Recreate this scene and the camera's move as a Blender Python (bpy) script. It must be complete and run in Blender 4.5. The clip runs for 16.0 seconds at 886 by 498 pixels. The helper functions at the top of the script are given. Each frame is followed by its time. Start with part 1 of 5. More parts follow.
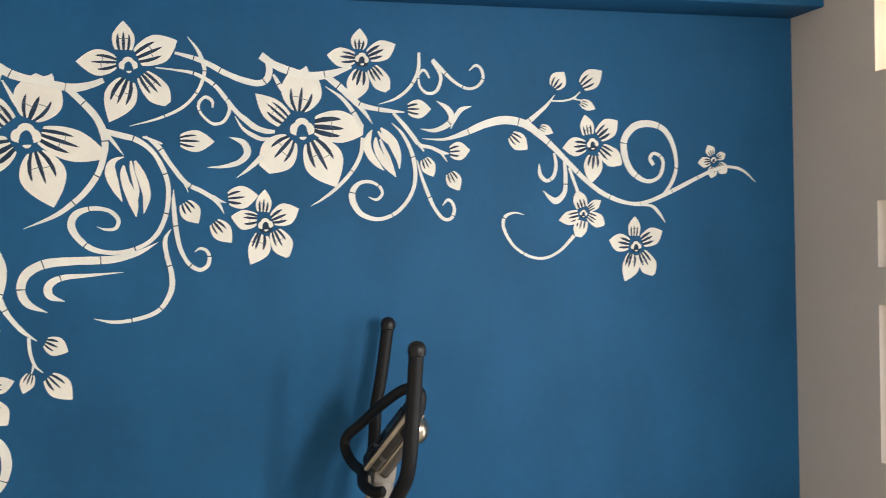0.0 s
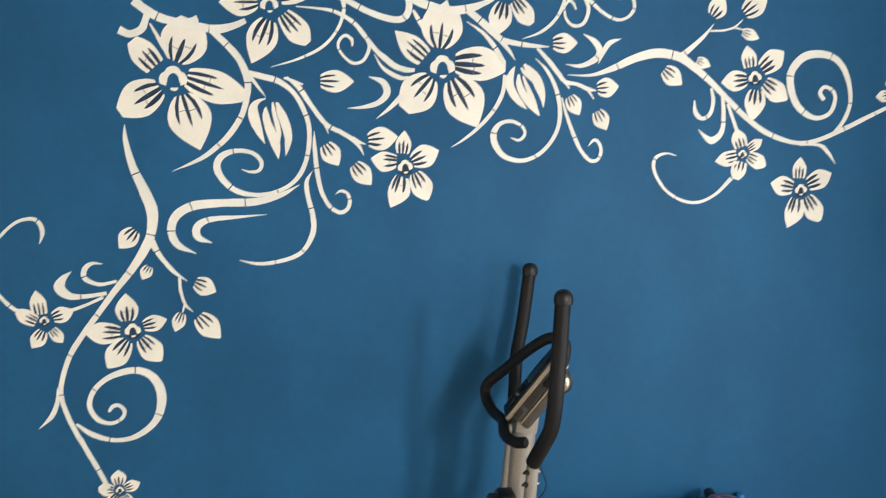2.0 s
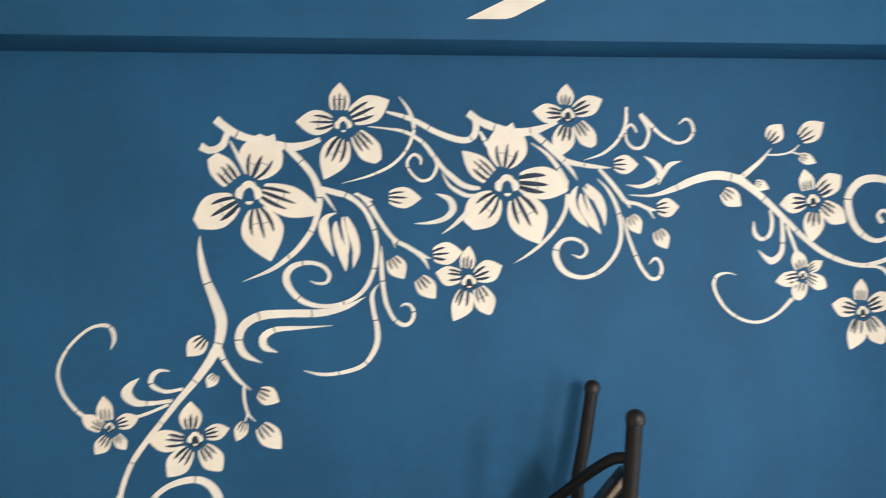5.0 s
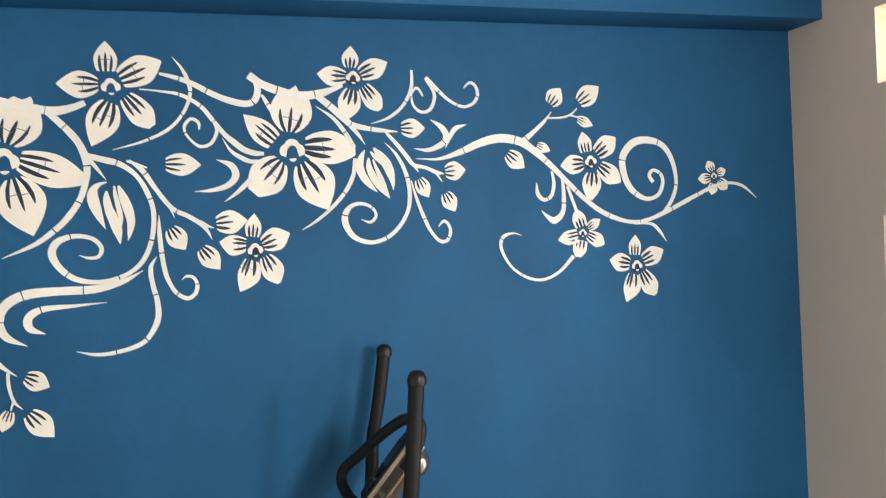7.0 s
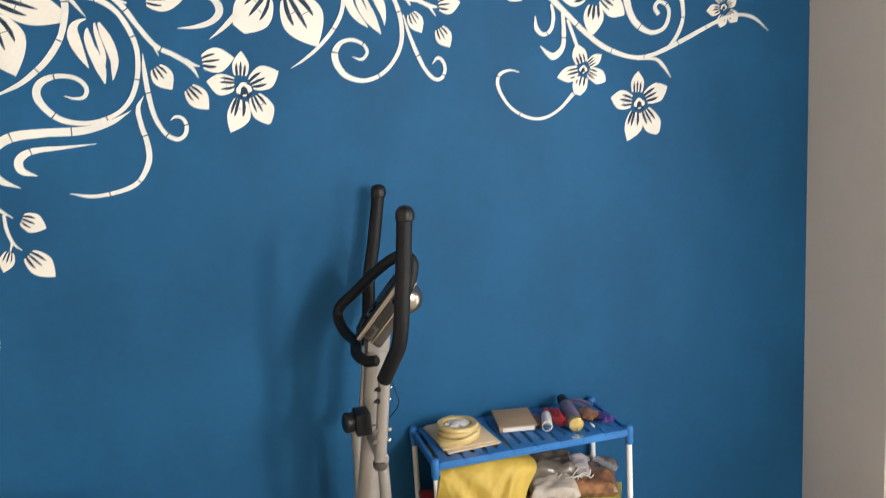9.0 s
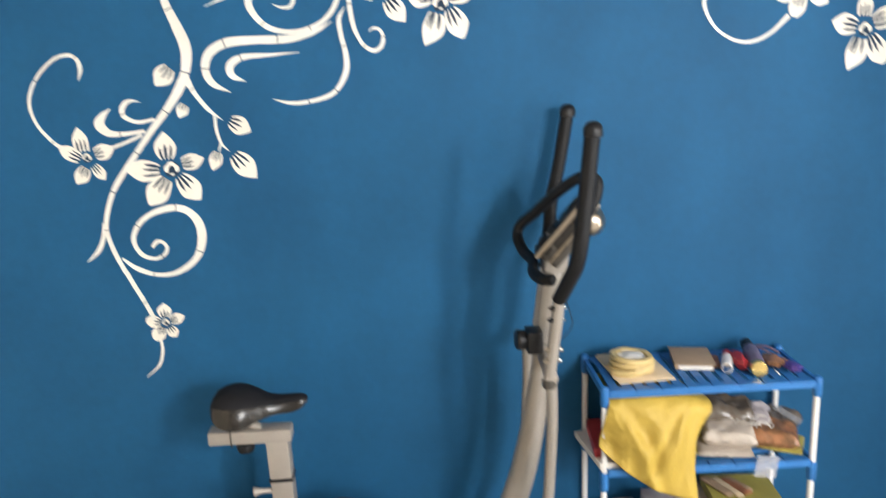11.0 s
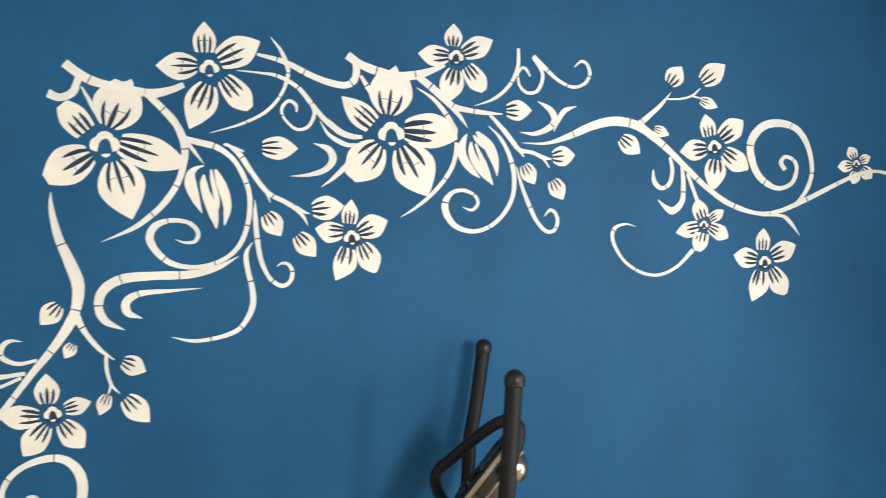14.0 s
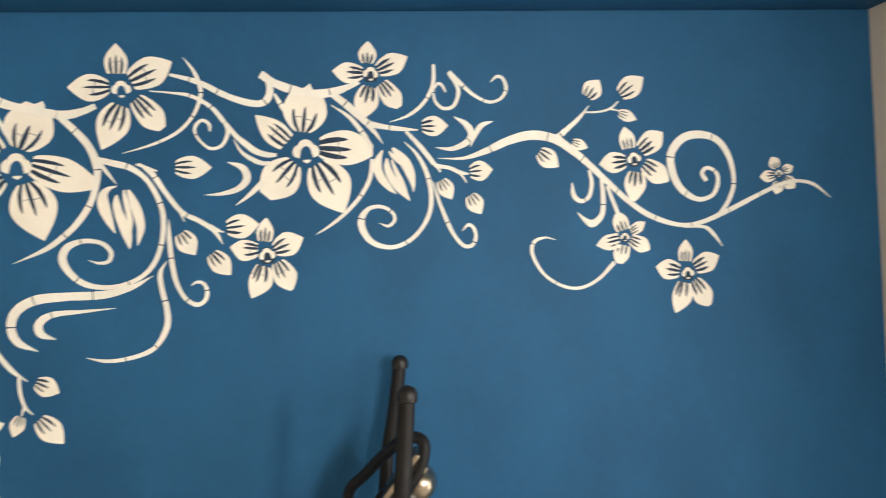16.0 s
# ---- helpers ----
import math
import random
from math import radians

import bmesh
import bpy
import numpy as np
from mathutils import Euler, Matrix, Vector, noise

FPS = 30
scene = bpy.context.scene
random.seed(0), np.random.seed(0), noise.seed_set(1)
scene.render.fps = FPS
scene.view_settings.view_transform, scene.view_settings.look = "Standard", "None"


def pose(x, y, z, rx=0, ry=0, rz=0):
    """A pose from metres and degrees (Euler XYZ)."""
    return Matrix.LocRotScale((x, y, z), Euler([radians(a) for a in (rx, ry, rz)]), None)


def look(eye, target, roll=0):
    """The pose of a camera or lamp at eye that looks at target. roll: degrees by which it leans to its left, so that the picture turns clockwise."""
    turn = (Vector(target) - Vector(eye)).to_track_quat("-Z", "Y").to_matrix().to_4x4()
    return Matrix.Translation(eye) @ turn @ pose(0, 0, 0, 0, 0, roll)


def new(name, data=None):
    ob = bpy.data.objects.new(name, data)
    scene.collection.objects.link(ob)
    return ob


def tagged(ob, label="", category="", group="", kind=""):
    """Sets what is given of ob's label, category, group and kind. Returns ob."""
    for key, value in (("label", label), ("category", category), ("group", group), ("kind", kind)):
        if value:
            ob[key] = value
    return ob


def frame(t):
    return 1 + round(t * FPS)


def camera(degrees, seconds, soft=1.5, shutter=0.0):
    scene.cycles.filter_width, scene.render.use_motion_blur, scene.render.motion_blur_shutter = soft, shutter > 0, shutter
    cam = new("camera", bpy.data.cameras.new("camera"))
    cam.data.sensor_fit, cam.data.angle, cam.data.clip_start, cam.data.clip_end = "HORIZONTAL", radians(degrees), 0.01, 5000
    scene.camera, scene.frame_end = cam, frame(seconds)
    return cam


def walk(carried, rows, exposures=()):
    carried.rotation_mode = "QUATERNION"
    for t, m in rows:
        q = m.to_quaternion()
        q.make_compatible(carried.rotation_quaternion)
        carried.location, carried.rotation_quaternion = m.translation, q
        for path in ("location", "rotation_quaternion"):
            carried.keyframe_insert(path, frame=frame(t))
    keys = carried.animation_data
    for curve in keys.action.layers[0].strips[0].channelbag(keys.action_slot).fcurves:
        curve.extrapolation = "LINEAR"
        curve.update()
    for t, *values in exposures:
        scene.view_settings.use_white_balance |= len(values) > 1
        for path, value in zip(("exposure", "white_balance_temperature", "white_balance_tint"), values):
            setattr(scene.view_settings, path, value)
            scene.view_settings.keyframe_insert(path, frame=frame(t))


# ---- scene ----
cam = camera(55.7, 16.0, 0.8, 0.6)
PATH = [
    (0, (0.071, -0.066, 1.738), (0.626, 1.855, 1.671), -1.9),
    (0.5, (0.058, -0.019, 1.736), (0.557, 1.917, 1.661), -1.8),
    (1, (0.049, 0.019, 1.744), (0.466, 1.973, 1.652), -1.4),
    (1.5, (0.051, 0.035, 1.748), (0.366, 2.006, 1.614), -1.5),
    (2, (0.052, 0.036, 1.74), (0.302, 2.011, 1.545), -2.0),
    (2.5, (0.018, 0.019, 1.727), (0.152, 1.999, 1.476), -2.1),
    (3, (-0.016, 0.026, 1.716), (-0.006, 1.999, 1.393), -2.1),
    (3.5, (-0.046, 0.021, 1.712), (-0.071, 1.99, 1.361), -1.7),
    (4, (-0.063, 0.017, 1.727), (-0.045, 2.005, 1.51), -0.6),
    (4.5, (-0.076, 0.014, 1.76), (-0.005, 2.013, 1.725), -0.1),
    (5, (-0.06, 0.017, 1.764), (0.136, 2.006, 1.826), -0.9),
    (5.2, (-0.049, 0.015, 1.767), (0.213, 1.997, 1.836), -1.4),
    (7.3, (0.084, 0.031, 1.748), (0.68, 1.939, 1.683), -2.7),
    (7.5, (0.095, 0.038, 1.754), (0.689, 1.945, 1.65), -2.6),
    (8, (0.123, 0.039, 1.726), (0.701, 1.945, 1.539), -2.7),
    (8.5, (0.129, 0.043, 1.695), (0.702, 1.94, 1.427), -3.0),
    (8.7, (0.138, 0.031, 1.693), (0.689, 1.929, 1.389), -3.3),
    (10.8, (0.159, 0.02, 1.607), (0.296, 1.952, 1.109), -2.3),
    (11, (0.148, 0.033, 1.616), (0.223, 1.976, 1.152), -2.1),
    (11.5, (0.039, 0.055, 1.683), (0.079, 2.03, 1.373), -1.6),
    (12, (-0.011, 0.083, 1.723), (0.04, 2.075, 1.55), -1.3),
    (12.5, (-0.05, 0.09, 1.744), (0.065, 2.084, 1.646), -1.4),
    (13, (-0.049, 0.091, 1.745), (0.182, 2.076, 1.677), -1.7),
    (13.5, (-0.011, 0.113, 1.745), (0.297, 2.089, 1.694), -2.1),
    (14, (0.137, 0.159, 1.741), (0.457, 2.133, 1.709), -1.9),
    (14.5, (0.259, 0.167, 1.747), (0.517, 2.15, 1.716), -1.7),
    (15, (0.356, 0.142, 1.719), (0.7, 2.113, 1.72), -2.5),
    (15.5, (0.402, 0.115, 1.722), (0.813, 2.072, 1.734), -3.1),
    (16, (0.379, 0.12, 1.732), (0.692, 2.096, 1.737), -2.8),
]
EXPOSURES = [(0.0, -0.21, 6550, 10.0), (1.5, -0.05, 6550, 8.0), (3.0, -0.07, 6450, 8.0), (3.5, -0.05, 6420, 8.0), (4.5, -0.13, 6850, 10.0), (5.0, -0.09, 6850, 11.0), (7.5, -0.07, 6520, 10.0), (8.5, -0.03, 6500, 10.0), (10.8, 0.42, 6420, 10.0), (11.0, 0.38, 6430, 9.7), (11.5, 0.13, 6450, 9.0), (12.5, 0.01, 6500, 8.5), (13.5, 0.07, 6480, 8.0), (14.2, 0.03, 6460, 7.0), (14.5, 0.00, 6450, 6.5), (15.0, 0.13, 7000, 9.0), (15.5, -0.07, 7200, 10.0), (16.0, -0.08, 7200, 10.0)]
walk(cam, [(t, look(eye, target, roll)) for t, eye, target, roll in PATH], EXPOSURES)

# ---------- world, sun, lamps ----------
world = bpy.data.worlds.new("world")
scene.world = world
world.use_nodes = True
wn = world.node_tree.nodes
sky = wn.new("ShaderNodeTexSky")
sky.sky_type, sky.sun_disc = "NISHITA", False
sky.sun_elevation, sky.sun_rotation = radians(48), radians(200)
world.node_tree.links.new(sky.outputs[0], wn["Background"].inputs[0])
wn["Background"].inputs[1].default_value = 0.12

ROOM_W, ROOM_E, ROOM_N, ROOM_S, CEIL = -1.360, 2.142, 2.5, -1.9, 2.95
WIN0, WIN1, SILL, HEAD = 1.30, 2.10, 1.10, 2.28


def window_lamp(name, place, target, sx, sy, watts, colour):
    data = bpy.data.lights.new(name, "AREA")
    data.shape, data.size, data.size_y, data.energy, data.color = "RECTANGLE", sx, sy, watts, colour
    ob = new(name, data)
    ob.matrix_world = look(place, target)
    return ob


window_lamp("daylight_back_window", (1.74, ROOM_S - 0.05, 1.69), (1.66, ROOM_S + 1, 1.60), 0.60, 1.12, 58, (0.975, 0.985, 0.995))
window_lamp("daylight_side_window", (ROOM_E + 0.17, -1.52, 2.22), (ROOM_E - 0.45, -0.64, 1.97), 0.38, 0.60, 76, (1.0, 0.985, 0.96))
window_lamp("daylight_doorway", (ROOM_E + 0.17, 1.02, 1.03), (ROOM_E - 1, 1.02, 1.03), 0.62, 1.70, 25, (1.0, 0.985, 0.965))
window_lamp("daylight_slots", (ROOM_E + 0.235, 2.021, 1.03), (ROOM_E - 1, 2.021, 1.03), 0.176, 1.55, 1.2, (1.0, 0.93, 0.85))
window_lamp("daylight_fanlight", (ROOM_E + 0.235, 2.021, 2.30), (ROOM_E - 1, 2.021, 2.30), 0.176, 0.26, 1.3, (1.0, 0.90, 0.72))

# ---------- materials ----------


def material(name, colour, rough=0.6, metal=0.0, vary=0.12, grain=60.0, blotch=3.0, bump=0.15, tint=None, spec=0.5, coat=0.0):
    """A painted, plastic or metal surface: colour shifts at two scales, grain in the relief."""
    m = bpy.data.materials.new(name)
    m.use_nodes = True
    nt = m.node_tree
    b = nt.nodes["Principled BSDF"]
    b.inputs["Roughness"].default_value = rough
    b.inputs["Metallic"].default_value = metal
    b.inputs["Specular IOR Level"].default_value = spec
    b.inputs["Coat Weight"].default_value = coat
    co = nt.nodes.new("ShaderNodeTexCoord")
    big = nt.nodes.new("ShaderNodeTexNoise")
    big.inputs["Scale"].default_value, big.inputs["Detail"].default_value = blotch, 4
    fine = nt.nodes.new("ShaderNodeTexNoise")
    fine.inputs["Scale"].default_value, fine.inputs["Detail"].default_value = grain, 6
    for n in (big, fine):
        nt.links.new(co.outputs["Object"], n.inputs["Vector"])
    add = nt.nodes.new("ShaderNodeMath")
    add.operation = "ADD"
    nt.links.new(big.outputs["Fac"], add.inputs[0])
    half = nt.nodes.new("ShaderNodeMath")
    half.operation = "MULTIPLY"
    half.inputs[1].default_value = 0.35
    nt.links.new(fine.outputs["Fac"], half.inputs[0])
    nt.links.new(half.outputs[0], add.inputs[1])
    ramp = nt.nodes.new("ShaderNodeMapRange")
    ramp.inputs["From Min"].default_value, ramp.inputs["From Max"].default_value = 0.4, 0.95
    nt.links.new(add.outputs[0], ramp.inputs["Value"])
    mix = nt.nodes.new("ShaderNodeMix")
    mix.data_type = "RGBA"
    lo = [c * (1 - vary) for c in (tint or colour)]
    hi = [min(1, c * (1 + vary)) for c in colour]
    mix.inputs["A"].default_value, mix.inputs["B"].default_value = (*lo, 1), (*hi, 1)
    nt.links.new(ramp.outputs["Result"], mix.inputs["Factor"])
    nt.links.new(mix.outputs["Result"], b.inputs["Base Color"])
    rr = nt.nodes.new("ShaderNodeMapRange")
    rr.inputs["To Min"].default_value, rr.inputs["To Max"].default_value = max(0.03, rough - 0.08), min(1, rough + 0.08)
    nt.links.new(fine.outputs["Fac"], rr.inputs["Value"])
    nt.links.new(rr.outputs["Result"], b.inputs["Roughness"])
    bp = nt.nodes.new("ShaderNodeBump")
    bp.inputs["Strength"].default_value, bp.inputs["Distance"].default_value = bump, 0.002
    nt.links.new(fine.outputs["Fac"], bp.inputs["Height"])
    nt.links.new(bp.outputs["Normal"], b.inputs["Normal"])
    return m


BLUE = material("blue_emulsion", (0.0126, 0.0905, 0.2035), 0.60, vary=0.18, grain=45, blotch=1.6, bump=0.25, spec=0.16)
CREAM = material("cream_stencil_paint", (0.87, 0.83, 0.735), 0.6, vary=0.05, grain=120, blotch=9, bump=0.12, tint=(0.80, 0.76, 0.68), spec=0.3)
nt = BLUE.node_tree
co, sc_, nz = nt.nodes.new("ShaderNodeTexCoord"), nt.nodes.new("ShaderNodeMapping"), nt.nodes.new("ShaderNodeTexNoise")
sc_.inputs["Scale"].default_value = (3.4, 3.4, 1.7)
nz.inputs["Scale"].default_value, nz.inputs["Detail"].default_value = 1.3, 5
nt.links.new(co.outputs["Object"], sc_.inputs["Vector"])
nt.links.new(sc_.outputs["Vector"], nz.inputs["Vector"])
hs, mr = nt.nodes.new("ShaderNodeHueSaturation"), nt.nodes.new("ShaderNodeMapRange")
mr.inputs["From Min"].default_value, mr.inputs["From Max"].default_value = 0.3, 0.7
mr.inputs["To Min"].default_value, mr.inputs["To Max"].default_value = 0.92, 1.08
nt.links.new(nz.outputs["Fac"], mr.inputs["Value"])
nt.links.new(mr.outputs["Result"], hs.inputs["Value"])
bsdf = nt.nodes["Principled BSDF"]
src = bsdf.inputs["Base Color"].links[0].from_socket
nt.links.new(src, hs.inputs["Color"])
nt.links.new(hs.outputs["Color"], bsdf.inputs["Base Color"])
LINE = material("stencil_line_paint", (0.10, 0.12, 0.15), 0.7, vary=0.2)
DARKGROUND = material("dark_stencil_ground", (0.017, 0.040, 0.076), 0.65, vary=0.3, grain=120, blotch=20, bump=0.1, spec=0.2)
STEM = material("pale_stem_paint", (0.84, 0.815, 0.745), 0.6, vary=0.06, grain=120, blotch=7, bump=0.12, tint=(0.77, 0.76, 0.70), spec=0.3)
GREIGE = material("greige_wall_paint", (0.78, 0.70, 0.62), 0.65, vary=0.05, grain=40, blotch=1.3, bump=0.2, spec=0.3)
IVORY = material("ivory_wall_paint", (0.78, 0.67, 0.52), 0.6, vary=0.04, grain=40, blotch=1.3, bump=0.2, spec=0.3)
# unseen ceiling, greyed so less light bounces onto the upper wall
CEILING = material("ceiling_dim_grey", (0.34, 0.33, 0.32), 0.8, vary=0.04, grain=40, blotch=1.3, bump=0.2)
TILE = material("floor_tile", (0.36, 0.33, 0.29), 0.3, vary=0.1, grain=30, blotch=4, bump=0.05)
GROUT = material("grout", (0.25, 0.22, 0.19), 0.9)
FRAME = material("cream_window_paint", (0.80, 0.72, 0.58), 0.45, vary=0.05)
FOAM = material("black_foam_grip", (0.0085, 0.0088, 0.0098), 0.48, vary=0.25, grain=260, blotch=14, bump=0.3, spec=0.22)
CAP = material("black_plastic", (0.011, 0.011, 0.012), 0.36, spec=0.32, vary=0.2, grain=180, blotch=12, bump=0.1)
VINYL = material("glossy_saddle_vinyl", (0.016, 0.014, 0.012), 0.24, vary=0.25, grain=300, blotch=18, bump=0.08)
SILVER = material("silver_grey_enamel", (0.36, 0.325, 0.285), 0.38, metal=0.2, vary=0.1, grain=140, blotch=10, bump=0.06)
BRONZE = material("bright_bronze_trim", (0.44, 0.38, 0.30), 0.30, metal=1.0, vary=0.1, grain=140, blotch=18, bump=0.04)
SEATTOP = material("matte_black_seat_fabric", (0.010, 0.010, 0.012), 0.75, vary=0.25, grain=420, blotch=20, bump=0.3, spec=0.2)
PEDAL = material("worn_brown_black_rubber", (0.055, 0.045, 0.038), 0.55, vary=0.35, grain=120, blotch=22, bump=0.3)
ORANGE = material("orange_brown_wrapper", (0.30, 0.13, 0.06), 0.22, vary=0.5, grain=50, blotch=30, bump=0.25, tint=(0.16, 0.11, 0.06))
CONSOLE = material("grey_console_plastic", (0.062, 0.055, 0.046), 0.32, metal=0.1, vary=0.15, grain=160, blotch=16, bump=0.08)
INLAY = material("dark_brown_plastic", (0.020, 0.017, 0.014), 0.3, vary=0.2, grain=120, blotch=16, bump=0.05)
POSTGREY = material("warm_grey_enamel", (0.29, 0.262, 0.228), 0.38, metal=0.2, vary=0.1, grain=140, blotch=10, bump=0.06)
SCREEN = material("dark_display", (0.03, 0.03, 0.028), 0.15, vary=0.2, grain=60, blotch=20, bump=0.02)
CHROME = material("chrome", (0.75, 0.73, 0.70), 0.14, metal=1.0, vary=0.05, grain=200, blotch=20, bump=0.03)
RACK = material("blue_rack_plastic", (0.026, 0.155, 0.42), 0.38, vary=0.12, grain=120, blotch=12, bump=0.08)
TUBE = material("white_enamel_tube", (0.78, 0.76, 0.73), 0.32, vary=0.06, grain=150, blotch=12, bump=0.06)
YELLOW = material("yellow_cloth", (0.50, 0.345, 0.055), 0.62, vary=0.16, grain=220, blotch=7, bump=0.3)
KRAFT = material("kraft_card", (0.36, 0.25, 0.16), 0.7, vary=0.12, grain=150, blotch=14, bump=0.15)
MANILA = material("manila_card", (0.66, 0.52, 0.34), 0.7, vary=0.08, grain=150, blotch=14, bump=0.1)
MASKING = material("yellowed_masking_tape", (0.60, 0.45, 0.19), 0.5, vary=0.12, grain=160, blotch=25, bump=0.2)
PAPER = material("white_paper", (0.72, 0.69, 0.64), 0.75, vary=0.08, grain=120, blotch=12, bump=0.1)
VIOLET = material("violet_wrapper", (0.08, 0.045, 0.22), 0.4, vary=0.2, grain=90, blotch=25, bump=0.1)
PACKET = material("cream_packet_paper", (0.50, 0.43, 0.36), 0.55, vary=0.14, grain=90, blotch=18, bump=0.25)
PALECARD = material("pale_grey_card", (0.46, 0.44, 0.44), 0.6, vary=0.1, grain=110, blotch=9, bump=0.12)
GREYCARD = material("lilac_grey_card", (0.38, 0.34, 0.35), 0.6, vary=0.1, grain=120, blotch=10, bump=0.1)
OLIVE = material("yellow_green_cover", (0.36, 0.31, 0.07), 0.45, vary=0.15, grain=90, blotch=16, bump=0.06)
REDP = material("red_plastic", (0.42, 0.03, 0.035), 0.4, vary=0.2, grain=90, blotch=25, bump=0.1)
PURPLE = material("purple_plastic", (0.17, 0.125, 0.185), 0.3, vary=0.25, grain=90, blotch=25, bump=0.06)
GOLD = material("gold_cap", (0.75, 0.55, 0.20), 0.25, metal=0.85, vary=0.1, grain=150, blotch=25, bump=0.04)
BROWNBAG = material("brown_plastic_packet", (0.075, 0.052, 0.036), 0.20, vary=0.5, grain=60, blotch=55, bump=0.4, tint=(0.30, 0.26, 0.21))
RUST = material("rust_brown_wrap", (0.30, 0.12, 0.06), 0.5, vary=0.35, grain=80, blotch=30, bump=0.2)
CLEAR = material("clear_tape", (0.62, 0.62, 0.64), 0.2, vary=0.1, grain=80, blotch=20, bump=0.1)
CLEAR.node_tree.nodes["Principled BSDF"].inputs["Alpha"].default_value = 0.32
GLASS = bpy.data.materials.new("window_glass")
GLASS.use_nodes = True
GLASS.node_tree.nodes["Principled BSDF"].inputs["Transmission Weight"].default_value = 1.0
GLASS.node_tree.nodes["Principled BSDF"].inputs["Roughness"].default_value = 0.02

# ---------- mesh helpers ----------


def link_mesh(name, bm, mat, smooth=True):
    me = bpy.data.meshes.new(name)
    bm.to_mesh(me)
    bm.free()
    for mt in (mat if isinstance(mat, (list, tuple)) else (mat,)):
        me.materials.append(mt)
    if smooth:
        me.polygons.foreach_set("use_smooth", [True] * len(me.polygons))
        me.set_sharp_from_angle(angle=radians(38))
    return new(name, me)


def part(name, bm, mat, parent, label=""):
    """One mesh object under a thing or under a part."""
    ob = link_mesh(name, bm, mat)
    ob.parent = parent
    if label:
        ob["label"] = label
    return ob


def empty(name, label, category, group="", kind=""):
    """The base of a thing; its parts are built in world metres and parented under it."""
    ob = new(name)
    ob.empty_display_size = 0.05
    return tagged(ob, label, category, group, kind)


def box(a, b, bevel=0.0, segs=2, bm=None):
    own = bmesh.new()
    bmesh.ops.create_cube(own, size=1)
    for v in own.verts:
        v.co = [a[i] + (v.co[i] + 0.5) * (b[i] - a[i]) for i in range(3)]
    if bevel:
        bmesh.ops.bevel(own, geom=own.edges[:], offset=bevel, segments=segs, profile=0.6, affect="EDGES")
    if bm is None:
        return own
    me = bpy.data.meshes.new("tmp")
    own.to_mesh(me)
    own.free()
    bm.from_mesh(me)
    bpy.data.meshes.remove(me)
    return bm


def turned(bm, m):
    bmesh.ops.transform(bm, matrix=m, verts=bm.verts)
    return bm


def spline(points, steps=8):
    """Catmull-Rom through points of any dimension."""
    p = [np.array(q, float) for q in points]
    p = [2 * p[0] - p[1]] + p + [2 * p[-1] - p[-2]]
    out = []
    for i in range(1, len(p) - 2):
        for k in range(steps):
            t = k / steps
            out.append(0.5 * (2 * p[i] + (p[i + 1] - p[i - 1]) * t + (2 * p[i - 1] - 5 * p[i] + 4 * p[i + 1] - p[i + 2]) * t * t
                              + (3 * p[i] - p[i - 1] - 3 * p[i + 1] + p[i + 2]) * t ** 3))
    out.append(p[-2])
    return out


def tube(points, radius, sides=14, steps=6, radii=None, flat=1.0):
    """A round tube along a spline, closed at both ends with a small dome."""
    line = spline([(*q, r) for q, r in zip(points, radii or [radius] * len(points))], steps)
    pos = [Vector(q[:3]) for q in line]
    rad = [max(q[3], 0.0005) for q in line]
    d0, d1 = (pos[0] - pos[1]).normalized(), (pos[-1] - pos[-2]).normalized()
    pos = [pos[0] + d0 * rad[0] * 0.25] + pos + [pos[-1] + d1 * rad[-1] * 0.25]
    rad = [rad[0] * 0.75] + rad + [rad[-1] * 0.75]
    bm = bmesh.new()
    up, rings = Vector((0.13, -0.9, 0.41)), []
    for i, q in enumerate(pos):
        d = (pos[min(i + 1, len(pos) - 1)] - pos[max(i - 1, 0)]).normalized()
        u = (up - d * up.dot(d)).normalized()
        up = u
        w = d.cross(u)
        rings.append([bm.verts.new(q + (u * math.cos(a) + w * math.sin(a) * flat) * rad[i]) for a in [2 * math.pi * k / sides for k in range(sides)]])
    for a, b in zip(rings, rings[1:]):
        for k in range(sides):
            bm.faces.new((a[k], a[(k + 1) % sides], b[(k + 1) % sides], b[k]))
    bm.faces.new(rings[0][::-1])
    bm.faces.new(rings[-1])
    bmesh.ops.recalc_face_normals(bm, faces=bm.faces)
    return bm


def lathe(profile, axis_point, axis, sides=24):
    """A turned solid: profile rows of (radius, height) along the axis from axis_point."""
    bm, rings = bmesh.new(), []
    q = Vector((0, 0, 1)).rotation_difference(Vector(axis).normalized()).to_matrix()
    for r, h in profile:
        rings.append([bm.verts.new(Vector(axis_point) + q @ Vector((max(r, 0.0003) * math.cos(a), max(r, 0.0003) * math.sin(a), h)))
                      for a in [2 * math.pi * k / sides for k in range(sides)]])
    for a, b in zip(rings, rings[1:]):
        for k in range(sides):
            bm.faces.new((a[k], a[(k + 1) % sides], b[(k + 1) % sides], b[k]))
    bm.faces.new(rings[0][::-1])
    bm.faces.new(rings[-1])
    bmesh.ops.recalc_face_normals(bm, faces=bm.faces)
    return bm


